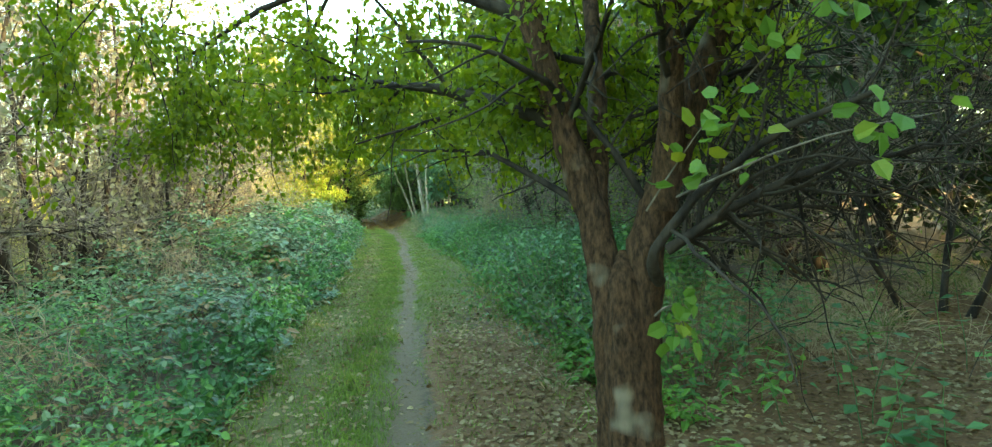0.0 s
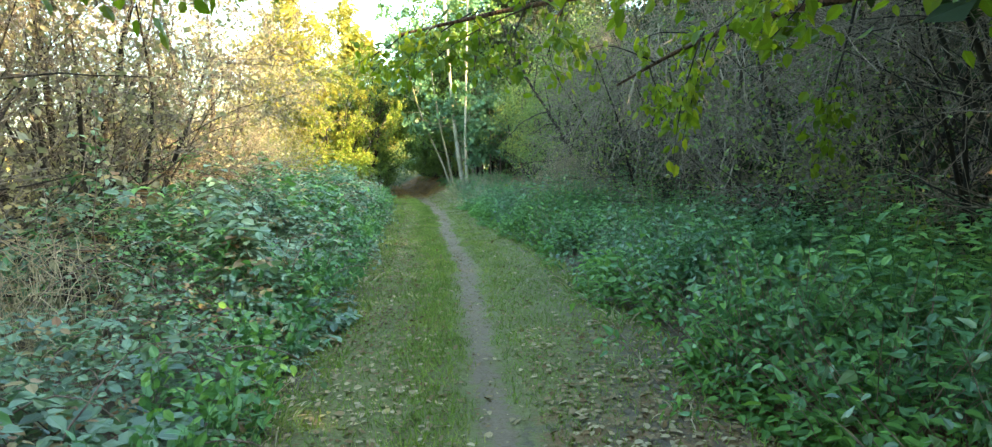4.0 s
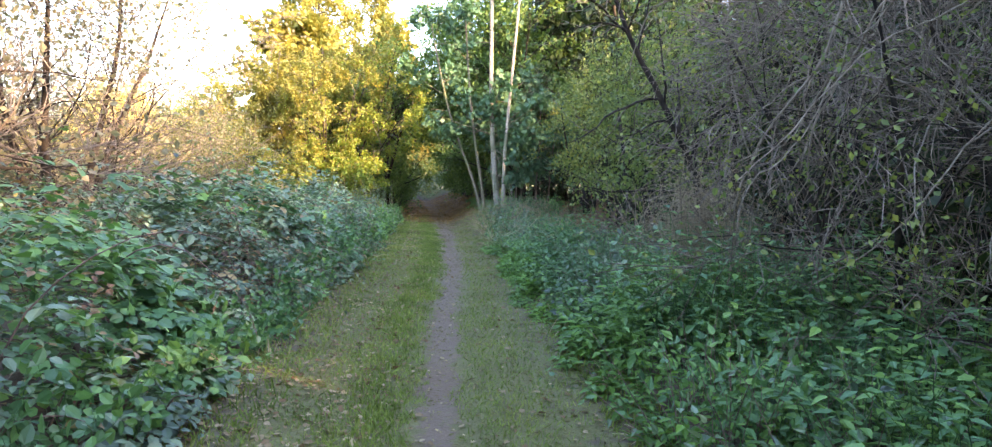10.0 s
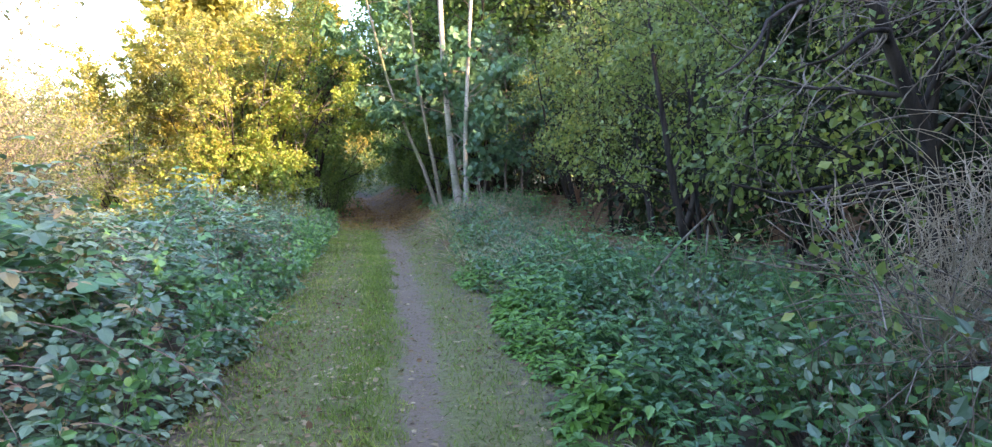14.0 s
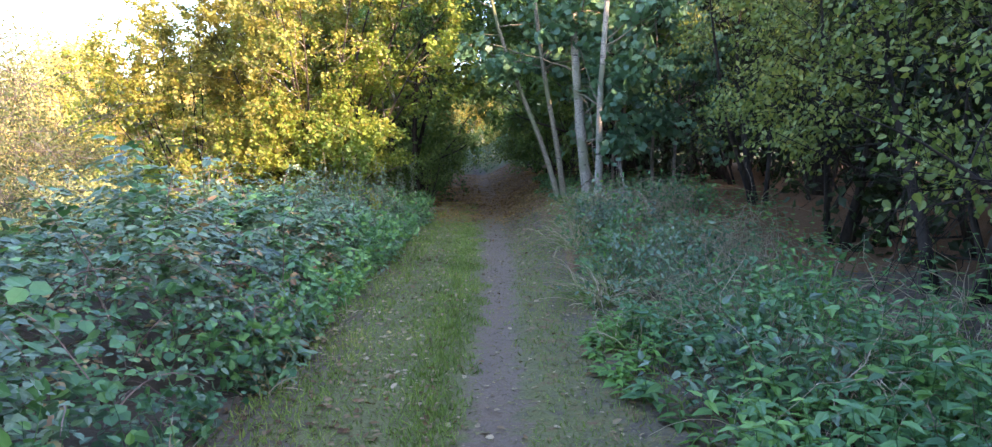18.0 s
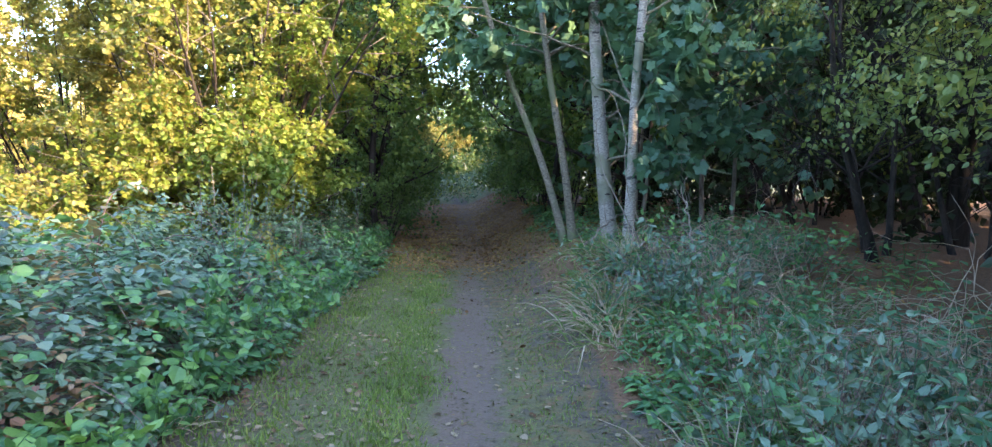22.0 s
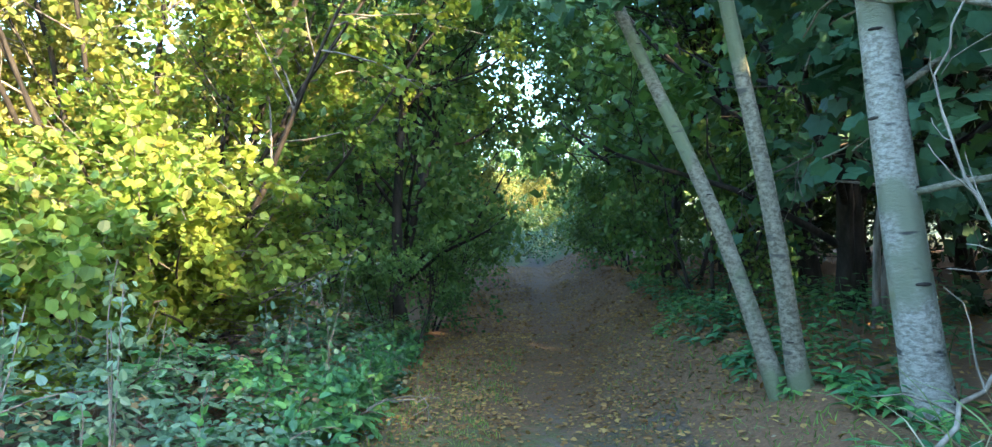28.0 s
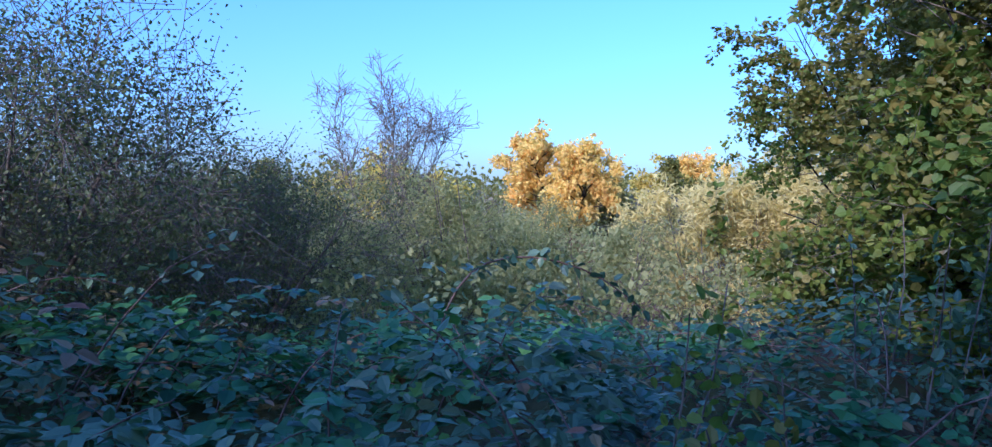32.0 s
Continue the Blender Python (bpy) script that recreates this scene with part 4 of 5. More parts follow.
# sprays of sycamore leaves reaching over the undergrowth
syc_bush = generic_tree("young_sycamore", "young sycamore with hanging blue-green lobed leaves", "tree", 63, 5.2, 1.9, PALMATE, M_SYC, 1700, bark=M_TWIG, stems=2, lean=0.2, limbs=26, twigs=330,
                        size=(0.10, 0.17), first=0.25, r0=0.045, twig_len=0.7, up=-0.2, droop=0.8)
place(syc_bush, [(3.5, 34.3, 0, 0.95), (3.0, 36.6, 230, 1.0)])

# thorny bare trees on the left
bare = generic_tree("bare_thorn_tree", "half-bare thorn tree with a few withered leaves", "tree", 71, 3.9, 2.0, DIAMOND, M_SPARSE, 4600, bark=M_DARKBARK, twigbark=M_TWIG, thin=0.5, stems=6, lean=0.22, limbs=66, twigs=1700, drawn=1500,
                    size=(0.04, 0.07), first=0.06, r0=0.06, group="thorn trees on the meadow side", twig_len=0.8, up=0.0)
place(bare, [(-4.6, 10.4, 0, 1.4), (-4.2, 6.6, 100, 1.2), (-4.8, 14.2, 220, 1.45), (-4.8, 18.4, 40, 1.5), (-5.3, 22.0, 300, 1.4), (-6.3, 25.2, 160, 1.15), (-5.0, 3.0, 15, 1.25), (-8.8, 25.0, 190, 0.9), (-7.4, 12.2, 250, 1.7), (-7.6, 16.4, 330, 1.45), (-8.6, 20.4, 130, 1.2), (-6.6, 8.4, 70, 1.65), (-7.2, 5.0, 200, 1.6), (-3.6, 12.4, 280, 0.95)])

tangle = generic_tree("tangled_thorn", "rounded tangled thorn bush with arching dark twigs", "bush", 73, 3.0, 2.0, DIAMOND, M_THORN_GREY, 34000, clumps=-0.7, bark=M_TWIG, twigbark=M_TWIG, thin=0.45, stems=9, lean=0.6, limbs=90, twigs=2600, drawn=1500, least=0.003,
                      size=(0.024, 0.042), first=0.05, r0=0.035, group="thorn bushes on the meadow side", twig_len=0.8, up=-0.35)
place(tangle, [(-6.0, 26.9, 0, 1.1), (-6.9, 29.0, 110, 0.8), (-7.8, 27.2, 200, 1.2)])

# scrub on the meadow
scrub = generic_tree("willow_scrub", "rounded grey-green willow scrub on the meadow", "bush", 81, 3.2, 1.5, SLIM, M_WILLOW, 11000, bark=M_TWIG, stems=7, lean=0.45, limbs=24, twigs=700, drawn=60, sides=3,
                     size=(0.07, 0.12), first=0.05, r0=0.03, group="scrub on the meadow", twig_len=0.7, up=0.5)
spots = []
r2 = random.Random(8)
for i in range(13):
    d = r2.uniform(11, 26)
    b = radians(r2.uniform(73, 112))
    spots.append((0.3 - d * math.sin(b), 30.7 + d * math.cos(b), r2.uniform(0, 360), r2.uniform(0.8, 1.1)))
spots += [(-10.6, 31.6, 60, 0.75), (-11.6, 34.4, 250, 0.8), (-13.0, 44.0, 20, 1.5), (-15.5, 46.0, 100, 1.6), (-11.8, 47.5, 200, 1.5), (-17.5, 43.5, 300, 1.4)]
for i in range(6):
    spots.append((r2.uniform(-20, -10), r2.uniform(4, 22), r2.uniform(0, 360), r2.uniform(0.9, 1.3)))
place(scrub, spots)
place(generic_tree("pale_willow", "pale willow bush with sunlit cream put into its leaf colour", "bush", 82, 3.4, 1.6, SLIM, M_SUNLIT_WILLOW, 7500, bark=M_TWIG, stems=7, lean=0.35, limbs=30, twigs=800, drawn=60, sides=3,
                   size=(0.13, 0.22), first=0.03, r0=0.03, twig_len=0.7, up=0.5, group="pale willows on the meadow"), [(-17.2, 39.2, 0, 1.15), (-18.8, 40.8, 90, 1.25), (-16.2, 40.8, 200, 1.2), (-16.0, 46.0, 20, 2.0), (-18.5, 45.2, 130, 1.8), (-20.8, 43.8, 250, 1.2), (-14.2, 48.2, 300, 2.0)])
place(generic_tree("bare_tree", "bare spreading tree with fine twigs above the scrub", "tree", 83, 7.6, 2.2, DIAMOND, M_SPARSE, 0, bark=M_DEADWOOD, stems=5, lean=0.3, limbs=90, twigs=1700, least=0.008, first=0.3, r0=0.07,
                   twig_len=0.9, up=0.7, lateral=(18, 48)), [(-26.0, 30.3, 0, 1.1)])
place(generic_tree("autumn_oak", "round orange autumn oak in full sun", "tree", 85, 8.2, 3.2, DIAMOND, M_ORANGE, 11000, limbs=44, twigs=900, drawn=60, size=(0.2, 0.36), first=0.15, r0=0.2, twig_len=1.0),
      [(-46.0, 42.0, 0, 1.08), (-44.6, 43.2, 130, 0.95), (-62.0, 60.0, 90, 1.1)])
place(generic_tree("yellow_field_tree", "yellow-leaved tree on the far side of the meadow", "tree", 86, 7.5, 3.0, DIAMOND, M_YELLOW, 3600, limbs=30, twigs=500, drawn=40, sides=3, size=(0.22, 0.4), first=0.15, r0=0.15, twig_len=1.0,
                   group="trees beyond the meadow"),
      [(-47.0, 43.8, 40, 0.62), (-50.0, 33.0, 0, 0.8), (-54.0, 55.0, 200, 1.0), (-60.0, 66.0, 100, 1.0), (-46.0, 22.0, 20, 0.9), (-40.0, 8.0, 20, 1.1), (-52.0, 48.0, 300, 0.8),
       (-16.0, 60.0, 130, 1.0), (-22.0, 52.0, 60, 0.8), (-30.0, 70.0, 10, 1.2), (-8.2, 49.0, 200, 1.4), (-5.8, 47.5, 100, 1.4), (-5.0, 55.0, 310, 1.5), (-9.6, 62.0, 250, 1.5)])
place(generic_tree("tall_yellow_tree", "tall yellowing tree rising behind the hazel", "tree", 89, 13.5, 2.7, DIAMOND, M_YELLOW, 9000, limbs=46, twigs=900, drawn=80, sides=3, size=(0.13, 0.24), first=0.12, r0=0.14, twig_len=1.0,
                   group="trees behind the hazel", clip_low=1.5), [(-6.4, 50.0, 40, 1.0), (-8.6, 53.5, 100, 0.95), (-5.6, 57.5, 200, 1.05)])
place(generic_tree("golden_tree", "bright golden tree in full sun beyond the scrub", "tree", 88, 6.0, 2.6, DIAMOND, M_GOLD, 3600, limbs=30, twigs=500, drawn=40, sides=3, size=(0.2, 0.34), first=0.1, r0=0.12, stems=3, lean=0.25, twig_len=1.0,
                   group="trees beyond the meadow"), [(-40.0, 32.0, 40, 1.1), (-58.0, 55.0, 100, 1.25), (-63.0, 68.0, 200, 1.4), (-52.0, 27.0, 10, 0.9)])
place(generic_tree("russet_bush", "dark russet bush among the scrub", "bush", 87, 3.0, 1.5, DIAMOND, M_RUSSET, 2000, stems=4, lean=0.3, limbs=24, twigs=300, drawn=40, size=(0.1, 0.16), first=0.1, r0=0.04, twig_len=0.7),
      [(-33.0, 44.5, 0, 0.75), (-36.0, 41.0, 70, 0.7)])


def far_growth(name, label, mat, seed, x0, x1, y0, y1, low, high, count, size):
    """A belt of growth too far off to tell its trees apart: many leaf clumps under an uneven top."""
    rng = np.random.default_rng(seed)
    x, y = rng.uniform(x0, x1, count), rng.uniform(y0, y1, count)
    g = ground_z(x, y)
    h = low + (high - low) * (0.5 + 0.5 * smooth_noise(x, y, seed + 1, 3.0)) + 0.5 * smooth_noise(x, y, seed + 2, 0.9)
    at = np.stack([x, y, g + np.maximum(h, 0.8) * rng.random(count) ** 0.6], 1)
    v, q = leaves(at, rng.normal(0, 1, (count, 3)), rng.normal(0, 0.6, (count, 3)) + np.array([0, 0, 0.6]), rng.uniform(size[0], size[1], count), DIAMOND)
    tagged(new(name, mesh_of(name, v, q, mat, False)), label, "woods", kind="stuff")


# First three belts: added out of view to keep low sun off the track.
far_growth("far_wood", "added deep dark wood behind the nearer trees, blocking the low sun", M_SHADED, 91, 16, 24, -35, 75, 8, 9.8, 30000, (0.35, 0.7))
far_growth("mid_wood", "added dark crowns further back in the wood, blocking the low sun", M_SHADED, 99, 10.6, 14.6, -30, 70, 6.9, 7.8, 26000, (0.25, 0.5))
far_growth("mid_wood", "added unseen dark crowns behind the start, blocking the sun", M_SHADED, 100, 6.5, 11.5, -13, -1.5, 7.6, 9.4, 12000, (0.22, 0.42))
far_growth("mid_wood", "dark low growth under the wood", M_SHADED, 101, 11.0, 14.0, 12, 50, 1.6, 2.6, 9000, (0.2, 0.42))
# Added behind the walk, never in view.
far_growth("far_wood", "added unseen dark wood closing the place behind", M_SHADED, 92, -14, 16, -26, -16, 6, 9, 9000, (0.4, 0.8))
far_growth("far_wood", "sunlit yellow-green woods beyond the meadow", M_YELLOW, 93, -90, -72, 10, 120, 5, 9, 15000, (0.5, 0.9))
far_growth("far_wood", "brown and olive scrub across the meadow", M_SPARSE, 94, -60, -48, -40, 90, 2.5, 5.5, 16000, (0.3, 0.6))
far_growth("end_weeds", "grey-green weeds and brambles closing the far end of the track", M_BRAMBLE, 102, -7.0, 4.0, 58.5, 64, 0.5, 1.9, 9000, (0.08, 0.16))
far_growth("end_thicket", "shaded olive thicket behind the weeds at the far end", M_THORN, 103, -9.0, 6.0, 68, 75, 1.6, 4.2, 12000, (0.12, 0.26))
far_growth("far_wood", "olive woods beyond the end of the track", M_THORN, 95, -40, 22, 84, 96, 5, 9, 14000, (0.4, 0.8))
far_growth("meadow_scrub", "grey-green willow scrub covering the meadow", M_WILLOW, 96, -44, -20, 14, 60, 1.6, 3.4, 52000, (0.07, 0.15))
far_growth("meadow_scrub", "pale scrub on the meadow side", M_SPARSE, 97, -40, -9, -10, 18, 2.0, 4.2, 22000, (0.12, 0.26))
far_growth("meadow_weeds", "grey-green dry weeds along the edge of the meadow", M_WILLOW, 98, -14, -5.6, 22, 45, 0.9, 1.5, 22000, (0.05, 0.11))


# ---- undergrowth ----
def left_height(x, y):
    """Top of the bramble bank left of the track."""
    foot = path_x(y) - np.interp(y, [0, 4, 8, 13, 20, 27, 31, 35], [1.15, 1.2, 1.3, 1.3, 1.5, 1.5, 1.45, 1.4]) + 0.18 * smooth_noise(x * 0, y, 17, 0.6)
    d = foot - x
    full = np.interp(y, [-3, 4, 9, 14, 20, 26, 30, 33, 37], [0.5, 0.55, 1.0, 1.3, 1.3, 1.2, 1.0, 0.8, 0.7])
    h = full * (1 - np.exp(-np.clip(d, 0, None) / 0.85)) * (1 + 0.40 * lumps(x, y, 18, 1.0) + 0.14 * lumps(x, y, 19, 0.3))
    return np.where(d > 0, h, 0) * np.clip((6.5 + x) / 3.6, 0.45, 1)


def right_height(x, y):
    foot = path_x(y) + np.interp(y, [2, 4, 8, 12, 18, 22, 26, 30, 34], [1.6, 1.3, 1.2, 1.15, 0.9, 0.78, 0.75, 0.85, 1.2]) + 0.15 * smooth_noise(x * 0, y, 27, 0.6)
    d = x - foot
    full = np.interp(y, [2, 5, 9, 14, 18, 23, 27, 31, 36], [0.45, 0.7, 0.75, 0.8, 0.8, 0.62, 0.55, 0.4, 0.3])
    h = full * (1 - np.exp(-np.clip(d, 0, None) / 0.5)) * (1 + 0.42 * lumps(x, y, 28, 0.9) + 0.15 * lumps(x, y, 29, 0.3))
    return np.where(d > 0, h, 0)


def bramble_bush(seed, y0, y1, x0, x1, density, label, near=0):
    rng = np.random.default_rng(seed)
    cx, cy = (x0 + x1) / 2, (y0 + y1) / 2
    top = thing("bramble_bush", label, "bush", (cx, cy, float(ground_z(cx, cy))), "brambles beside the track")
    o = np.array(top.location)
    n = int((x1 - x0) * (y1 - y0) * density)
    x, y = rng.uniform(x0, x1, n), rng.uniform(y0 - 0.25, y1 + 0.25, n)
    h = left_height(x, y)
    ok = (h > 0.05) & (rng.random(n) < np.clip(0.95 + 1.1 * lumps(x, y, 61, 0.42), 0.12, 1))
    x, y, h = x[ok], y[ok], h[ok]
    n = len(x)
    z = ground_z(x, y) + h * np.where(rng.random(n) < 0.56, rng.normal(0.97, 0.13, n), rng.uniform(0.15, 0.95, n))
    e = 0.08
    slope = np.stack([(left_height(x + e, y) - left_height(x - e, y)) / (2 * e), (left_height(x, y + e) - left_height(x, y - e)) / (2 * e)], 1)
    nor = unit(np.concatenate([-slope * 0.22, np.ones((n, 1))], 1) + rng.normal(0, 0.22, (n, 3)))
    ctr = np.stack([x, y, z], 1) + rng.normal(0, 0.03, (n, 3)) - o
    main = unit(np.cross(nor, rng.normal(0, 1, (n, 3))))
    size = (rng.uniform(0.042, 0.078, n) + 0.06 * rng.random(n) ** 3) * (1 + 0.35 * lumps(x, y, 62, 0.8))
    green = lumps(x, y, 63, 1.3) + 0.25 * rng.normal(0, 1, n) > np.interp(y, [3, 7, 12, 24, 29, 40], [-1.0, -0.1, 0.4, 0.5, 0.0, 0.2])
    size = np.where(green, size * 0.8, size)
    sets, old, fresh = [], [], []
    dead = rng.random(n) < np.clip(0.10 + 0.14 * lumps(x, y, 64, 0.7), 0.02, 0.4)
    for ang in (0, 115, -115):
        a = radians(ang)
        d = main * math.cos(a) + np.cross(nor, main) * math.sin(a)
        nn = nor + rng.normal(0, 0.15, (n, 3))
        d = d - np.array([0, 0, 0.18])
        s = size * (1.0 if ang == 0 else 0.85)
        live = ~dead & ~green
        sets.append((ctr[live] + 0.01 * d[live], d[live], nn[live], s[live], OVATE))
        live = ~dead & green
        fresh.append((ctr[live] + 0.01 * d[live], d[live], nn[live], s[live] * (1.35 if y0 > 13 else 1.0), ROUND if y0 > 13 else NETTLE))
        old.append((ctr[dead] + 0.01 * d[dead], d[dead], nn[dead], s[dead], OVATE))
    if density < 300:
        sets = [(*s[:4], DIAMOND) for s in sets]
    fol = foliage("foliage", top, sets, M_BRAMBLE)
    if green.any():
        foliage("weed_foliage", top, fresh, M_NETTLE, "fresh green weeds and nettles")
    foliage("faded_foliage", top, old, M_BRAMBLE_OLD, "faded yellow and red leaves")
    c = max(10, int((y1 - y0) * (x1 - x0) * (15 if density > 300 else 7)))
    xs, ys = rng.uniform(x0, x1, c), rng.uniform(y0, y1, c)
    hh = left_height(xs, ys)
    ok = hh > 0.25
    xs, ys, hh = xs[ok], ys[ok], hh[ok]
    st = np.stack([xs, ys, ground_z(xs, ys) + hh * rng.uniform(0.0, 0.8, len(xs))], 1) - o
    way = rng.normal(0, 0.8, (len(xs), 3)) + np.array([0, 0, 1.3])
    canes = grow(rng, st, way, rng.uniform(0.5, 1.0, len(xs)) * (0.5 + hh), 8, 0.1, -2.0)
    woody("cane_mass", top, [(canes, taper(np.full(len(xs), 0.0055), 8, 0.4), 4)], M_CANE)
    tips = canes[:, 4:]
    if len(tips):
        k = 9 * len(tips)
        ta, tl, tn = on_twigs(rng, tips, k, 0.0, 0.02, 0.2, 0.6)
        foliage("shoot_foliage", top, [(ta, tl, tn, rng.uniform(0.035, 0.07, k), OVATE)], M_BRAMBLE)
    if near:
        pick = rng.permutation(n)[:near]
        pick = pick[np.argsort(-x[pick])]
        d = main[pick]
        loose_leaves(fol, OVATE, M_BRAMBLE, (ctr[pick] + nor[pick] * 0.03, d, nor[pick], rng.uniform(0.07, 0.11, len(pick))))
    return top


LEFT = [(-2.5, 1.5, 420), (1.5, 4.5, 640), (4.5, 7.5, 540), (7.5, 10.5, 540), (10.5, 13.5, 540), (13.5, 16.5, 540), (16.5, 19.5, 540), (19.5, 22.5, 540), (22.5, 25.5, 540),
        (25.5, 28.5, 540), (28.5, 31.5, 540), (31.5, 34.0, 620), (34.0, 36.5, 480), (36.5, 39.0, 420)]
for i, (a, b, dens) in enumerate(LEFT):
    bramble_bush(100 + i, a, b, -2.5, 0.1, dens, "dense bramble bank with blue-green leaves beside the track", 45)
for i, (a, b) in enumerate(((-2, 8), (8, 18), (18, 26), (26, 34))):
    bramble_bush(130 + i, a, b, -7.0, -2.5, 210, "low brambles running back towards the meadow")


def nettle_patch(seed, y0, y1, x0, x1, density, label):
    rng = np.random.default_rng(seed)
    cx, cy = (x0 + x1) / 2, (y0 + y1) / 2
    top = thing("nettle_patch", label, "plants", (cx, cy, float(ground_z(cx, cy))), "nettles beside the track")
    o = np.array(top.location)
    n = int((x1 - x0) * (y1 - y0) * density)
    x, y = rng.uniform(x0, x1, n), rng.uniform(y0 - 0.2, y1 + 0.2, n)
    h = right_height(x, y)
    keep = (h > 0.06) & ((x - path_x(y) < np.interp(y, [4, 6, 8, 10], [1.7, 2.2, 3.6, 5.0])) | (rng.random(n) < 0.10)) & ((x - path_x(y) < np.interp(y, [21.5, 24.5, 27], [5, 2.4, 1.7])) | (rng.random(n) < 0.30)) & (rng.random(n) < np.clip(1.3 - (x - path_x(y) - 2.2) / 3.0, 0.15, 1)) & (rng.random(n) < np.clip(1.0 + 1.2 * lumps(x, y, 44, 0.6), 0.1, 1))
    x, y, h = x[keep], y[keep], h[keep]
    n = len(x)
    g = ground_z(x, y)
    st = np.stack([x, y, g - 0.02], 1) - o
    stem = grow(rng, st, rng.normal(0, 0.24, (n, 3)) + np.array([-0.12, -0.05, 1.0]), h * rng.uniform(0.65, 1.25, n), 6, 0.08, -0.15)
    woody("stem_mass", top, [(stem, taper(np.full(n, 0.004), 6, 0.5), 3)], M_NETTLE)
    sets, fresh = [], []
    young = x - path_x(y) < np.interp(y, [3, 8, 14, 20, 26, 30], [2.1, 1.8, 1.5, 1.35, 1.1, 0.9]) + 0.35 * lumps(x, y, 47, 0.7)
    turn = rng.uniform(0, np.pi, n)
    for lvl in np.linspace(0.42, 1.0, 4):
        f = lvl * 6
        i = min(int(f), 5)
        at = stem[:, i] * (1 - (f - i)) + stem[:, i + 1] * (f - i)
        turn = turn + np.pi / 2 + rng.normal(0, 0.25, n)
        a = turn
        for s in (0, np.pi):
            d = np.stack([np.cos(a + s), np.sin(a + s), rng.normal(-0.16, 0.14, n)], 1)
            nn = rng.normal(0, 0.17, (n, 3)) + np.array([0, 0, 1.0])
            s = rng.uniform(0.08, 0.13, n) * (1.15 - 0.38 * lvl) * (1 + 0.2 * lumps(x, y, 46, 0.8))
            deep = x - path_x(y) > 2.4
            for pick, shape, kept in ((~deep & ~young, NETTLE, sets), (deep & ~young, DIAMOND, sets), (young, NETTLE, fresh)):
                if pick.any():
                    kept.append((at[pick] + 0.012 * d[pick], d[pick], nn[pick], s[pick], shape))
    if sets:
        foliage("foliage", top, sets, M_NETTLE)
    if fresh:
        foliage("young_foliage", top, fresh, M_FRESH, "bright young leaves at the edge of the track")
    return top


for i, y in enumerate(np.arange(2.5, 39, 3.0)):
    nettle_patch(160 + i, y, y + 3.0, float(path_x(y)) + 0.55, float(path_x(y)) + 4.4, 112 if y < 24 else 64, "low green nettles and ground ivy along the track")


# ---- turf, fallen leaves ----
def grass():
    rng = np.random.default_rng(201)
    n = 420000
    y = rng.uniform(-1.5, 39, n)
    d = rng.uniform(-1.5, 1.4, n)
    half = np.interp(y, [0, 8, 20, 30, 36], [0.2, 0.12, 0.16, 0.24, 0.5]) * (1 + 0.7 * lumps(d, y, 207, 0.35))
    lush = np.exp(-(((d + half + 0.2) / 0.32) ** 2)) * 0.5 + np.exp(-(((d - half - 0.2) / 0.3) ** 2)) * 0.35 + 0.4
    lush = lush * np.where(d > 0, np.interp(y, [0, 6, 10, 16, 20, 24, 30], [0.15, 0.3, 1.0, 1.0, 0.75, 0.45, 0.35]), 1.0)
    lush = lush * np.interp(y, [0, 33, 35.5, 38], [1, 1, 0.5, 0.1]) * np.clip(0.85 + 0.4 * lumps(d, y, 203, 0.22), 0.3, 1.3)
    keep = (np.abs(d) > half * rng.uniform(0.7, 1.3, n)) & (rng.random(n) < lush)
    y, d = y[keep], d[keep]
    n = len(y)
    x = path_x(y) + d
    at = np.stack([x, y, ground_z(x, y)], 1)
    al = rng.normal(0, 0.55, (n, 3)) + np.array([0, 0, 1.0])
    hgt = rng.uniform(0.018, 0.05, n) + 0.035 * np.exp(-(((d + 0.42) / 0.25) ** 2)) * rng.random(n) + 0.035 * (np.abs(d) > 1.0) * rng.random(n)
    blade = (np.array([[0, -0.07, 0], [0, 0.07, 0], [0.62, 0.05, 0.05], [1, 0, 0.16]]), np.array([[0, 1, 2, 3]]))
    v, q = leaves(at, al, rng.normal(0, 1, (n, 3)), hgt, blade)
    tagged(new("grass", mesh_of("grass", v, q, M_GRASS, False)), "short green and yellowed grass beside the worn track", "grass", kind="stuff")


grass()


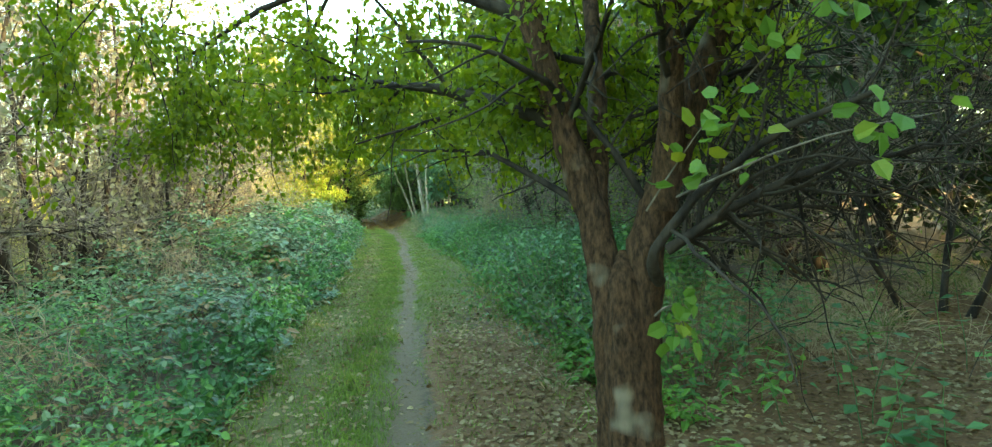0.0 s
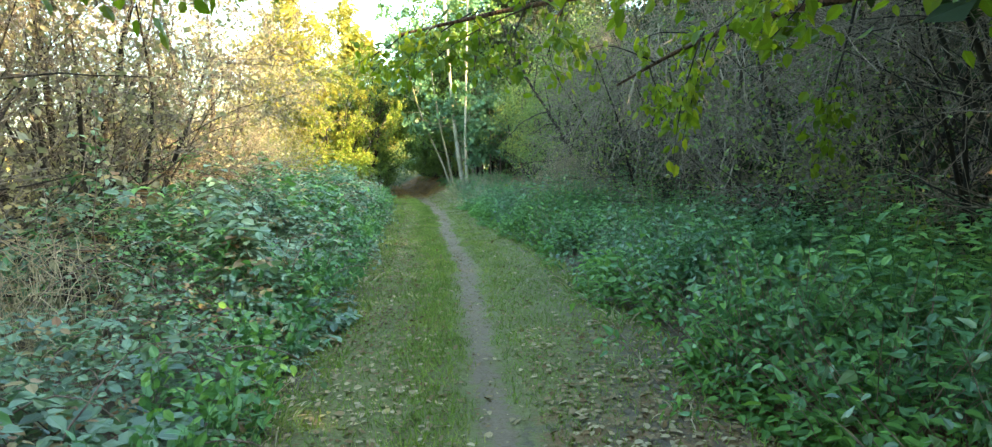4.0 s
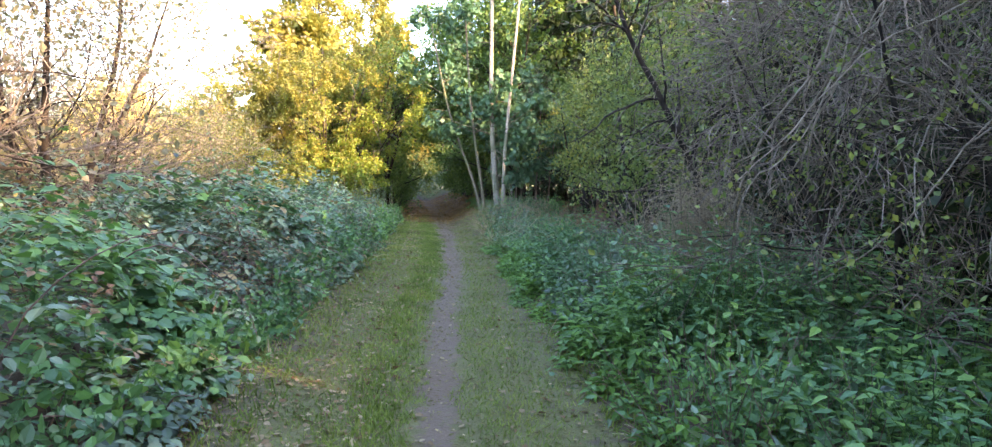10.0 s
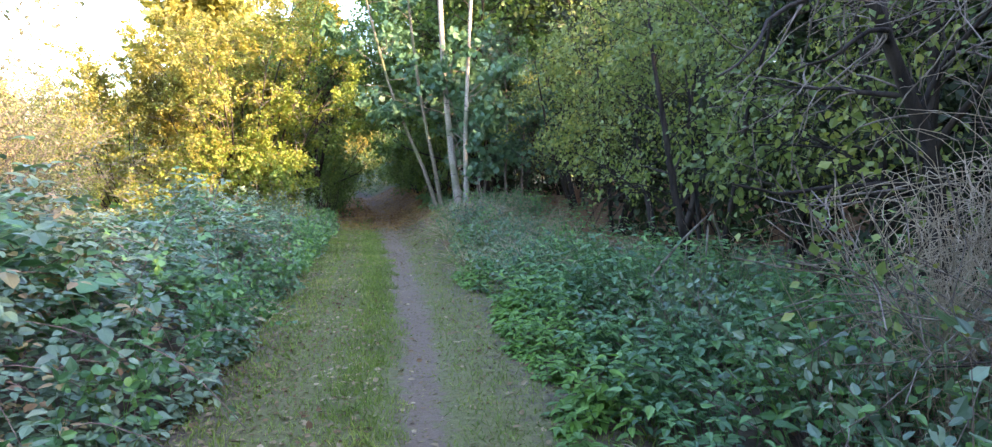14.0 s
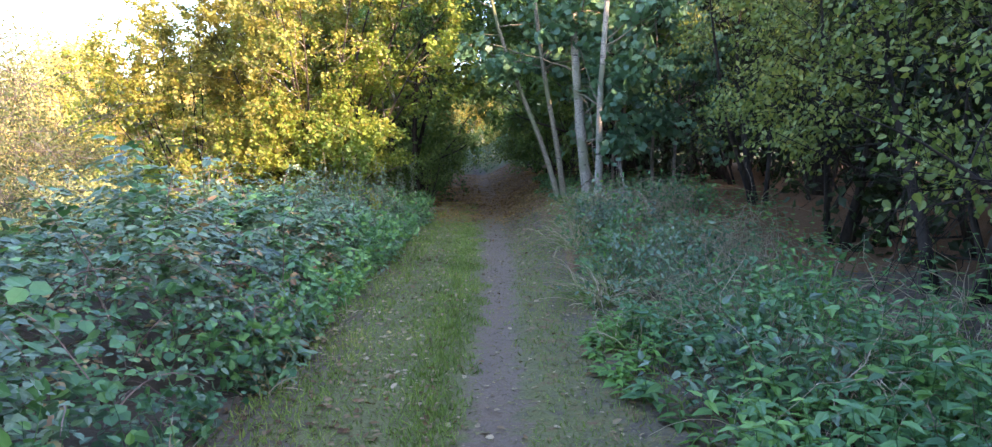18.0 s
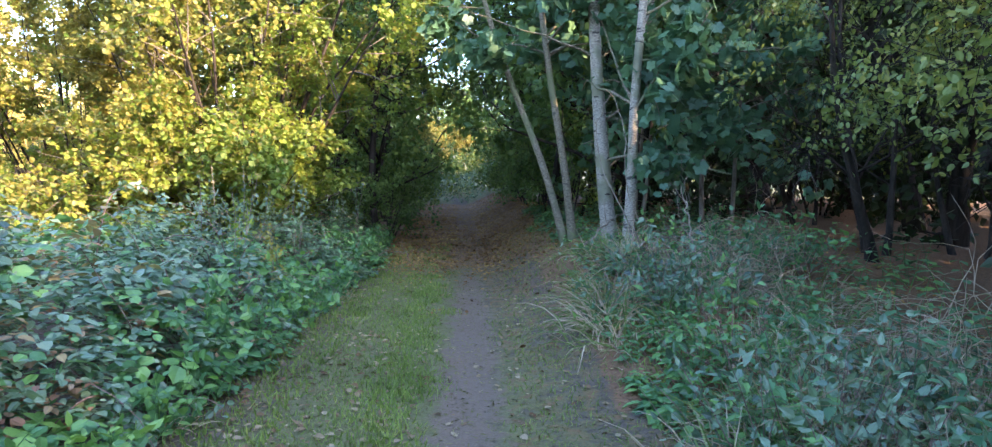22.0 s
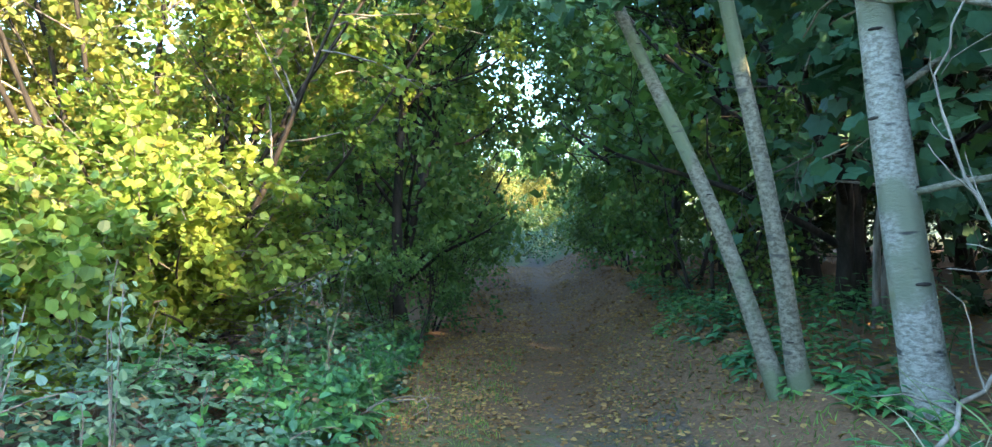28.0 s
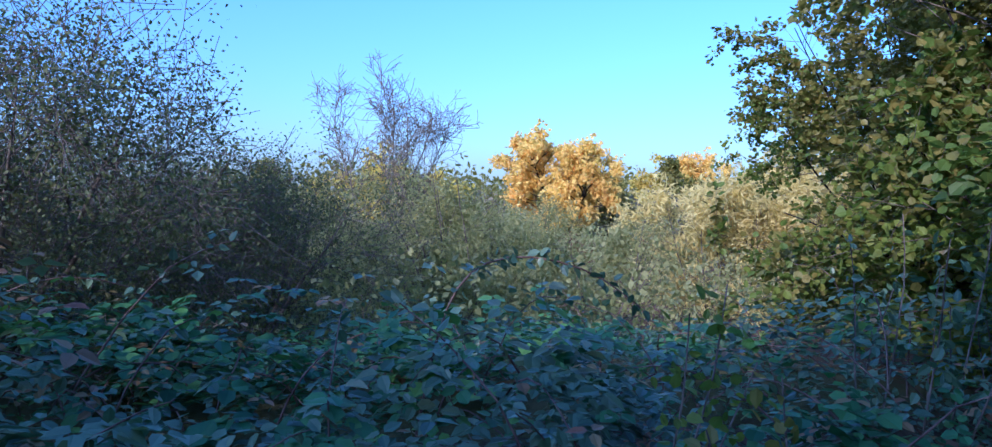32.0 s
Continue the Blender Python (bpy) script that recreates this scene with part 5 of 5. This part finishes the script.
def fallen():
    rng = np.random.default_rng(211)
    y = np.concatenate([rng.uniform(-1.5, 48, 60000), rng.uniform(-1.5, 10, 52000), rng.uniform(34.5, 57, 40000), rng.uniform(-1.5, 31, 12000)])
    d = np.concatenate([rng.uniform(-1.6, 4.5, 60000), rng.uniform(0.3, 7.0, 52000), rng.uniform(-1.6, 2.2, 40000), rng.uniform(-1.5, -0.3, 12000)])
    n = len(y)
    w = np.where(d > 0, np.interp(y, [-2, 6, 10, 18, 22, 28, 33, 36, 48], [1, 0.9, 0.35, 0.2, 0.3, 0.4, 0.5, 1, 0.6]), np.interp(y, [-2, 10, 20, 30, 33, 36, 48], [0.85, 0.8, 0.6, 0.4, 0.4, 0.9, 0.6]))
    w = w * np.where(np.abs(d) < 0.25, 0.4, 1) * np.where(d > 1.4, np.interp(y, [0, 4, 8, 10, 22, 25], [1, 1, 1, 0.4, 0.4, 0.9]), 1)
    keep = rng.random(n) < w
    y, d = y[keep], d[keep]
    n = len(y)
    x = path_x(y) + d
    at = np.stack([x, y, ground_z(x, y) + 0.008 + 0.012 * rng.random(n)], 1)
    al = rng.normal(0, 1, (n, 3)) * np.array([1, 1, 0.15])
    no = rng.normal(0, 0.3, (n, 3)) + np.array([0, 0, 1.0])
    s = 0.015 + 0.05 * rng.random(n) ** 1.6
    big = s > 0.034
    brown = (y > 33.5 + 1.5 * lumps(d, y, 213, 1.0)) | ((y > 28) & (d > 1.2))
    for pick, mat, label in ((~brown, M_FALLEN, "brown and yellow fallen leaves scattered on the ground"), (brown, M_BROWN_FALLEN, "red-brown leaf litter under the trees")):
        b, c = big & pick, ~big & pick
        v, q = joined([leaves(at[b], al[b], no[b], s[b], OVATE), leaves(at[c], al[c], no[c], s[c] * 1.1, DIAMOND)])
        tagged(new("fallen_leaves", mesh_of("fallen_leaves", v, q, mat, False)), label, "leaves", kind="stuff")


fallen()


# ---- dry clumps and dead wood ----
def dry_clump(seed, x, y, h, n, label):
    rng = np.random.default_rng(seed)
    top = thing("dry_grass_clump", label, "plants", (x, y, float(ground_z(x, y))), "dry clumps")
    st = np.stack([rng.normal(0, 0.22, n), rng.normal(0, 0.35, n), rng.uniform(0.2, 1.0, n) * h], 1)
    p = grow(rng, st, rng.normal(0, 0.5, (n, 3)) + np.array([-0.3, -0.1, 0.3]), rng.uniform(0.3, 1.0, n), 7, 0.36, -1.5)
    st2 = np.stack([rng.normal(0, 0.2, n // 3), rng.normal(0, 0.3, n // 3), np.full(n // 3, -0.02)], 1)
    p2 = grow(rng, st2, rng.normal(0, 0.2, (n // 3, 3)) + np.array([0, 0, 1.0]), rng.uniform(0.7, 1.1, n // 3) * h, 7, 0.06, -0.2)
    woody("strand_mass", top, [(p, taper(np.full(n, 0.0032), 7, 0.4), 3)], M_STRAW, "hanging withered strands")
    woody("stalk_mass", top, [(p2, taper(np.full(n // 3, 0.0035), 7, 0.5), 3)], M_STRAW)


dry_clump(302, 3.3, 19.25, 1.5, 750, "large withered climber draped in a pinkish straw-coloured clump")
dry_clump(303, 2.7, 30.8, 0.4, 90, "dry grass tangled among nettles")
dry_clump(304, 2.6, 28.6, 0.35, 70, "dry grass tangled among nettles")
for i, (x, y, h) in enumerate(((2.2, 26.2, 0.45), (2.9, 27.4, 0.5), (3.4, 29.2, 0.55), (3.0, 31.8, 0.5), (3.6, 25.4, 0.5), (2.4, 24.4, 0.45), (3.9, 23.0, 0.6), (3.5, 5.4, 0.3), (4.6, 6.8, 0.35), (5.2, 4.4, 0.3), (-2.4, 5.2, 0.7), (-3.2, 3.4, 0.7))):
    dry_clump(306 + i, x, y, h, 110, "pale dry grass tangled in the undergrowth")
dry_clump(305, -2.6, 9.2, 1.0, 160, "grey dry stalks in the brambles")


def broken_branch():
    top = thing("broken_branch", "pale broken dead branch bent over the nettles", "branch", (3.1, 22.4, float(ground_z(3.1, 22.4))))
    a = np.array([(-0.55, -0.1, 0.40), (-0.1, 0.2, 0.75), (0.40, 0.55, 1.02)])
    for pts, r in ((a, 0.016), (np.array([(0.40, 0.55, 1.02), (0.52, 0.6, 0.82), (0.66, 0.62, -0.05)]), 0.018),
                   (np.array([(0.36, 0.52, 0.9), (0.28, 0.4, 0.6), (0.16, 0.2, -0.02)]), 0.010), (np.array([(0.05, 0.3, 0.83), (0.0, 0.25, 0.6), (-0.05, 0.2, 0.3)]), 0.008),
                   (np.array([(-0.3, 0.05, 0.58), (-0.5, 0.1, 0.42), (-0.62, 0.05, 0.36)]), 0.007)):
        p = path_of(pts, 8)
        part("stick", mesh_of("stick", *tubes(p, taper(np.array([r]), 8, 0.6), 7), M_DEADWOOD), top)


broken_branch()


def left_weeds(seed, y0, y1):
    """Green weeds along the foot of the bank."""
    rng = np.random.default_rng(seed)
    top = thing("weed_patch", "fresh green weeds along the foot of the bank", "plants", (-1.4, (y0 + y1) / 2, 0.0), "weeds beside the track")
    o = np.array(top.location)
    n = int((y1 - y0) * (60 if y1 < 6 else 26))
    y = rng.uniform(y0, y1, n)
    x = path_x(y) - np.interp(y, [0, 8, 20, 35], [1.15, 1.3, 1.5, 1.45]) - np.abs(rng.normal(0, 0.9 if y1 < 6 else 0.2, n))
    st = np.stack([x, y, ground_z(x, y) + 0.75 * left_height(x, y) - 0.05], 1) - o
    stem = grow(rng, st, rng.normal(0, 0.3, (n, 3)) + np.array([0.25, 0, 1.0]), rng.uniform(0.18, 0.42, n), 6, 0.08, 0.0)
    woody("stem_mass", top, [(stem, taper(np.full(n, 0.003), 6, 0.5), 3)], M_NETTLE)
    a = on_twigs(rng, stem, n * 9, 0.1, 0.02, 0.2, 0.6)
    foliage("foliage", top, [(*a, rng.uniform(0.04, 0.085, n * 9), OVATE)], M_NETTLE)


for i, y in enumerate((-1.0, 2.5, 6.0, 10.0, 14.0, 18.0, 22.0, 26.0, 30.0, 34.0)):
    left_weeds(320 + i, y, y + (3.5 if y < 6 else 4.0))


def debris():
    """Small chips of leaf and straw in the turf."""
    rng = np.random.default_rng(221)
    n = 92000
    y = rng.uniform(-1.5, 40, n)
    dd = np.where(y < 8, rng.uniform(-1.5, 5.5, n), rng.uniform(-1.5, 1.6, n))
    x = path_x(y) + dd
    at = np.stack([x, y, ground_z(x, y) + 0.004 + 0.014 * rng.random(n)], 1)
    v, q = leaves(at, rng.normal(0, 1, (n, 3)) * np.array([1, 1, 0.2]), rng.normal(0, 0.35, (n, 3)) + np.array([0, 0, 1.0]), rng.uniform(0.014, 0.046, n), SLIM)
    tagged(new("leaf_debris", mesh_of("leaf_debris", v, q, M_CHIP, False)), "small chips of brown leaf lying in the turf", "leaves", kind="stuff")


debris()


def arching_cane():
    rng = np.random.default_rng(331)
    top = thing("arching_bramble", "single arching bramble cane with small dark leaves", "plant", (-2.7, 30.8, 0.0))
    o = np.array(top.location)
    p = path_of([(-2.75, 30.75, 0.2), (-2.71, 30.87, 0.88), (-2.7, 30.98, 1.14), (-2.67, 31.2, 1.24), (-2.6, 31.54, 1.17), (-2.56, 31.75, 1.0)], 14) - o
    part("cane", mesh_of("cane", *tubes(p, taper(np.array([0.007]), 14, 0.5), 5), M_CANE), top)
    a = on_twigs(rng, p[:, 5:], 60, 0.0, 0.015, 0.3, 0.6)
    foliage("foliage", top, [(*a, rng.uniform(0.04, 0.07, 60), OVATE)], M_BRAMBLE)


arching_cane()


def tall_shoot(seed, x, y, h, label, mat):
    rng = np.random.default_rng(seed)
    top = thing("tall_shoot", label, "plant", (x, y, float(ground_z(x, y))), "shoots in the brambles")
    n = 3
    stem = grow(rng, rng.normal(0, 0.03, (n, 3)) * np.array([1, 1, 0]), rng.normal(0, 0.12, (n, 3)) + np.array([0, 0, 1.0]), np.array([h, h * 0.8, h * 0.9]), 8, 0.05, 0.0)
    single("stem", top, stem, taper(np.full(n, 0.007), 8, 0.4), 5, M_TWIG)
    a = on_twigs(rng, stem, 100, 0.3, 0.035, 0.4, 0.45)
    foliage("foliage", top, [(*a, rng.uniform(0.035, 0.07, 100), OVATE)], mat)


tall_shoot(341, -1.9, 31.5, 1.25, "leafy yellow-green shoot rising from the brambles", M_HAZEL)
tall_shoot(342, -1.55, 31.75, 0.95, "yellowing shoot among the brambles", M_YELLOW)
tall_shoot(343, -2.3, 32.9, 1.5, "grey-green weed stalk standing above the brambles", M_BRAMBLE)
tall_shoot(344, -1.75, 33.3, 1.35, "grey-green weed stalk standing above the brambles", M_BRAMBLE)
tall_shoot(345, -2.4, 27.6, 1.6, "leafy shoot standing above the brambles", M_BRAMBLE)


def dead_vine(seed, pts, r, label):
    rng = np.random.default_rng(seed)
    o = np.array([pts[0][0], pts[0][1], float(ground_z(pts[0][0], pts[0][1]))])
    top = thing("dead_vine", label, "plant", o, "dead stems by the sycamores")
    p = path_of(pts, 16) - o
    p[0, 1:-1] += rng.normal(0, 0.012, (15, 3))
    part("stem", mesh_of("stem", *tubes(p, taper(np.array([r]), 16, 0.5), 6), M_DEADWOOD), top)
    s, sr = sprout(rng, p, taper(np.array([r]), 16, 0.5), 7, 0.2, 1, (0.15, 0.5), (25, 70), 5, 0.2, -0.3, 0.6)
    single("shoot", top, s, sr, 4, M_DEADWOOD)


dead_vine(351, [(2.25, 32.6, 0.5), (2.0, 32.7, 1.0), (1.75, 32.9, 1.5), (1.72, 33.1, 2.0), (1.95, 33.2, 2.4)], 0.008, "pale dead climber twisted between the trunks")
dead_vine(352, [(2.4, 32.4, 0.5), (2.1, 32.4, 0.95), (1.95, 32.5, 1.3), (2.0, 32.7, 1.9), (1.9, 33.0, 2.3)], 0.007, "pale dead climber twisted between the trunks")
dead_vine(353, [(1.9, 32.2, 0.55), (2.3, 32.5, 0.75), (2.8, 32.8, 0.72), (3.3, 33.2, 0.9)], 0.014, "fallen dead stick propped on the bank")
dead_vine(354, [(1.55, 33.0, 0.5), (1.9, 33.1, 0.85), (2.1, 33.3, 0.95), (2.5, 33.6, 0.85)], 0.012, "fallen dead stick propped on the bank")
dead_vine(355, [(1.5, 30.6, 0.2), (1.8, 31.0, 0.6), (2.0, 31.5, 0.75)], 0.008, "pale dead stick leaning in the weeds")
dead_vine(356, [(2.3, 30.6, 0.2), (2.25, 30.9, 0.9), (2.2, 31.1, 1.3)], 0.009, "dead upright stalk in the weeds")
dead_vine(357, [(-1.2, 35.0, 0.15), (-1.05, 35.2, 0.22), (-0.75, 35.35, 0.2), (-0.7, 35.35, 0.06)], 0.008, "pale dead stick lying over the bramble edge")


def leaning_thorn():
    """A dark thorn trunk leaning out of the thicket over the verge."""
    rng = np.random.default_rng(371)
    o = np.array([3.9, 20.4, float(ground_z(3.9, 20.4))])
    top = thing("leaning_thorn", "dark bare thorn tree leaning out of the thicket", "tree", o)
    p = path_of([(0, 0, -0.1), (-0.22, -0.1, 1.3), (-0.75, -0.2, 2.4), (-1.45, -0.3, 3.5), (-1.9, -0.4, 4.6)], 16)
    p[0, 2:] += rng.normal(0, 0.02, (15, 3))
    r = taper(np.array([0.055]), 16, 0.3)
    part("trunk", mesh_of("trunk", *tubes(p, r, 9), M_DARKBARK), top)
    b1, r1 = sprout(rng, p, r, 16, 0.25, 1, (0.8, 1.8), (25, 65), 9, 0.16, -0.1, 0.55, rmax=0.022)
    single("branch", top, b1, r1, 6, M_DARKBARK)
    b2, r2 = sprout(rng, b1, r1, 120, 0.15, 1, (0.3, 0.9), (25, 70), 6, 0.22, -0.2, 0.5, rmax=0.008)
    woody("twig_mass", top, [(b2, r2, 4)], M_BROWNTWIG)
    a = on_twigs(rng, b2[:40], 260, 0.1, 0.04, 0.4, 0.5)
    foliage("crown", top, [(*a, rng.uniform(0.03, 0.055, 260), OVATE)], M_THORN)


leaning_thorn()


def hanging_vines(seed, x, y, n, low, high):
    """Long pale dead climber stems trailing from the thicket."""
    rng = np.random.default_rng(seed)
    o = np.array([x, y, float(ground_z(x, y))])
    top = thing("hanging_climber", "pale dead climber stems trailing down from the thicket", "plant", o, "dead climbers in the thicket")
    st = np.stack([rng.normal(0, 0.28, n), rng.normal(0, 0.4, n), rng.uniform(high - 0.5, high + 0.5, n)], 1)
    p = grow(rng, st, rng.normal(0, 0.35, (n, 3)) + np.array([-0.25, -0.1, -0.6]), rng.uniform(0.6, 1.05, n) * (high - low) * 1.15, 14, 0.2, -1.2)
    r = taper(rng.uniform(0.006, 0.011, n), 14, 0.5)
    single("stem", top, p, r, 5, M_DEADWOOD)
    b, rb = sprout(rng, p, r, n * 5, 0.1, 0.95, (0.2, 0.6), (25, 75), 6, 0.25, -0.6, 0.5, rmax=0.005)
    woody("shoot_mass", top, [(b, rb, 3)], M_DEADWOOD)
    a = on_twigs(rng, b, 40, 0.3, 0.03, 0.4, 0.5)
    foliage("foliage", top, [(*a, rng.uniform(0.035, 0.06, 40), OVATE)], M_THORN, "last yellowing leaves")


for i, (x, y, n, low, high) in enumerate(((3.7, 13.4, 7, 0.7, 2.9), (3.9, 14.9, 8, 0.7, 3.1), (3.7, 16.2, 9, 0.6, 2.9), (3.5, 17.3, 8, 0.6, 2.7), (3.9, 18.2, 9, 0.8, 3.0), (4.2, 12.2, 7, 0.8, 2.8), (4.2, 16.9, 7, 1.0, 3.3), (4.4, 10.6, 6, 0.8, 2.9), (4.0, 21.2, 5, 0.9, 2.8))):
    hanging_vines(830 + i, x, y, n, low, high)


def weed_clump(seed, x, y, r, h, label, mat, shape):
    """A rounded clump of mixed weeds standing above the nettles."""
    rng = np.random.default_rng(seed)
    top = thing("weed_clump", label, "plants", (x, y, float(ground_z(x, y))), "weed clumps")
    n = 46
    st = np.stack([rng.normal(0, r * 0.4, n), rng.normal(0, r * 0.4, n), np.full(n, -0.02)], 1)
    stem = grow(rng, st, st * np.array([0.9, 0.9, 0]) / r + rng.normal(0, 0.15, (n, 3)) + np.array([0, 0, 1.0]), h * rng.uniform(0.6, 1.2, n), 6, 0.08, -0.4)
    woody("stem_mass", top, [(stem, taper(np.full(n, 0.004), 6, 0.4), 3)], M_CANE)
    a = on_twigs(rng, stem, 620, 0.25, 0.05, 0.2, 0.6)
    foliage("foliage", top, [(*a, rng.uniform(0.035, 0.085, 620), shape)], mat)


rw = random.Random(17)
for i, (x, y, r, h) in enumerate(((2.55, 18.7, 0.45, 0.95), (2.75, 18.2, 0.4, 0.8), (3.3, 18.3, 0.5, 1.0), (2.75, 19.9, 0.4, 0.85), (3.9, 18.9, 0.5, 1.3))):
    weed_clump(380 + i, x, y, r, h, "blue-green bramble growing over the withered climber", M_BRAMBLE, OVATE)
for i in range(34):
    y = 4.5 + i * 0.84 + rw.uniform(-0.3, 0.3)
    off = rw.uniform(1.5, 2.1) if y < 11 else rw.uniform(1.5, 3.2) if y < 20 else rw.uniform(1.1, 3.4)
    kind = rw.random()
    weed_clump(400 + i, float(path_x(y)) + off, y, rw.uniform(0.3, 0.6), rw.uniform(0.55, 0.95) if y < 22 else rw.uniform(0.4, 0.8),
               "blue-green bramble clump among the nettles" if kind < 0.6 else "pale green weed clump among the nettles", M_BRAMBLE if kind < 0.6 else M_NETTLE, NETTLE)


def grass_tussock(seed, x, y, r, h, n, label, mat):
    """Long arching blades from one root."""
    rng = np.random.default_rng(seed)
    top = thing("grass_tussock", label, "grass", (x, y, float(ground_z(x, y))), "rough grass beside the track")
    st = np.stack([rng.normal(0, r * 0.4, n), rng.normal(0, r * 0.4, n), np.full(n, -0.02)], 1)
    way = np.concatenate([st[:, :2] / r + rng.normal(0, 0.45, (n, 2)), np.full((n, 1), 1.1)], 1)
    for name, share, m, label in (("blade_mass", slice(0, None, 1) if mat is M_STRAW else slice(0, None, 3), M_STRAW, "dry straw-coloured blades"), ("green_blade_mass", slice(1, None, 2), M_TUSSOCK, "green arching blades")):
        s, w = st[share], way[share]
        k = len(s)
        p = grow(rng, s, w, h * rng.uniform(0.6, 1.5, k), 5, 0.08, -1.6)
        side = unit(np.cross(p[:, 1] - p[:, 0], rng.normal(0, 1, (k, 3))))[:, None] * (0.0045 * np.array([1, 1, 0.9, 0.7, 0.45, 0.1]))[None, :, None]
        v = np.stack([p - side, p + side], 2).reshape(-1, 3)
        i = np.arange(k * 12).reshape(k, 6, 2)
        q = np.stack([i[:, :-1, 0], i[:, :-1, 1], i[:, 1:, 1], i[:, 1:, 0]], -1).reshape(-1, 4)
        part(name, mesh_of(name, v, q, m, False), top, label, "stuff")


rt = random.Random(23)
for i in range(46):
    y = 25.2 + i * 0.165 + rt.uniform(-0.2, 0.2)
    off = rt.uniform(0.85, 3.2)
    dry = rt.random() < 0.28
    grass_tussock(600 + i, float(path_x(y)) + off, y, rt.uniform(0.2, 0.4), rt.uniform(0.3, 0.5), 150, "dry straw-coloured grass tussock in the undergrowth" if dry else "green arching grass tussock in the undergrowth", M_STRAW if dry else M_TUSSOCK)
for i in range(22):
    y = 0.5 + i * 1.55 + rt.uniform(-0.5, 0.5)
    grass_tussock(660 + i, float(path_x(y)) - float(np.interp(y, [0, 8, 20, 35], [1.1, 1.25, 1.45, 1.4])) - rt.uniform(-0.05, 0.25), y, rt.uniform(0.12, 0.22), rt.uniform(0.16, 0.3), 90, "short grass tussock at the foot of the brambles", M_TUSSOCK)
for i in range(16):
    y = 4.6 + i * 1.0 + rt.uniform(-0.4, 0.4)
    grass_tussock(690 + i, float(path_x(y)) + rt.uniform(0.95, 1.25), y, rt.uniform(0.12, 0.2), rt.uniform(0.14, 0.26), 80, "short grass tussock at the edge of the nettles", M_TUSSOCK)
for i in range(60):
    x, y = rt.uniform(2.6, 9.5), rt.uniform(5.2, 13.5)
    dry = rt.random() < 0.6
    grass_tussock(720 + i, x, y, rt.uniform(0.3, 0.6), rt.uniform(0.25, 0.45), 130, "pale dry grass on the floor of the wood" if dry else "rough green grass on the floor of the wood", M_STRAW if dry else M_TUSSOCK)
for i in range(8):
    y = 33.0 + i * 0.4
    tall_shoot(820 + i, float(path_x(y)) - rt.uniform(1.7, 3.3), y, rt.uniform(0.95, 1.45), "grey-green weed stalk standing above the brambles", M_BRAMBLE)
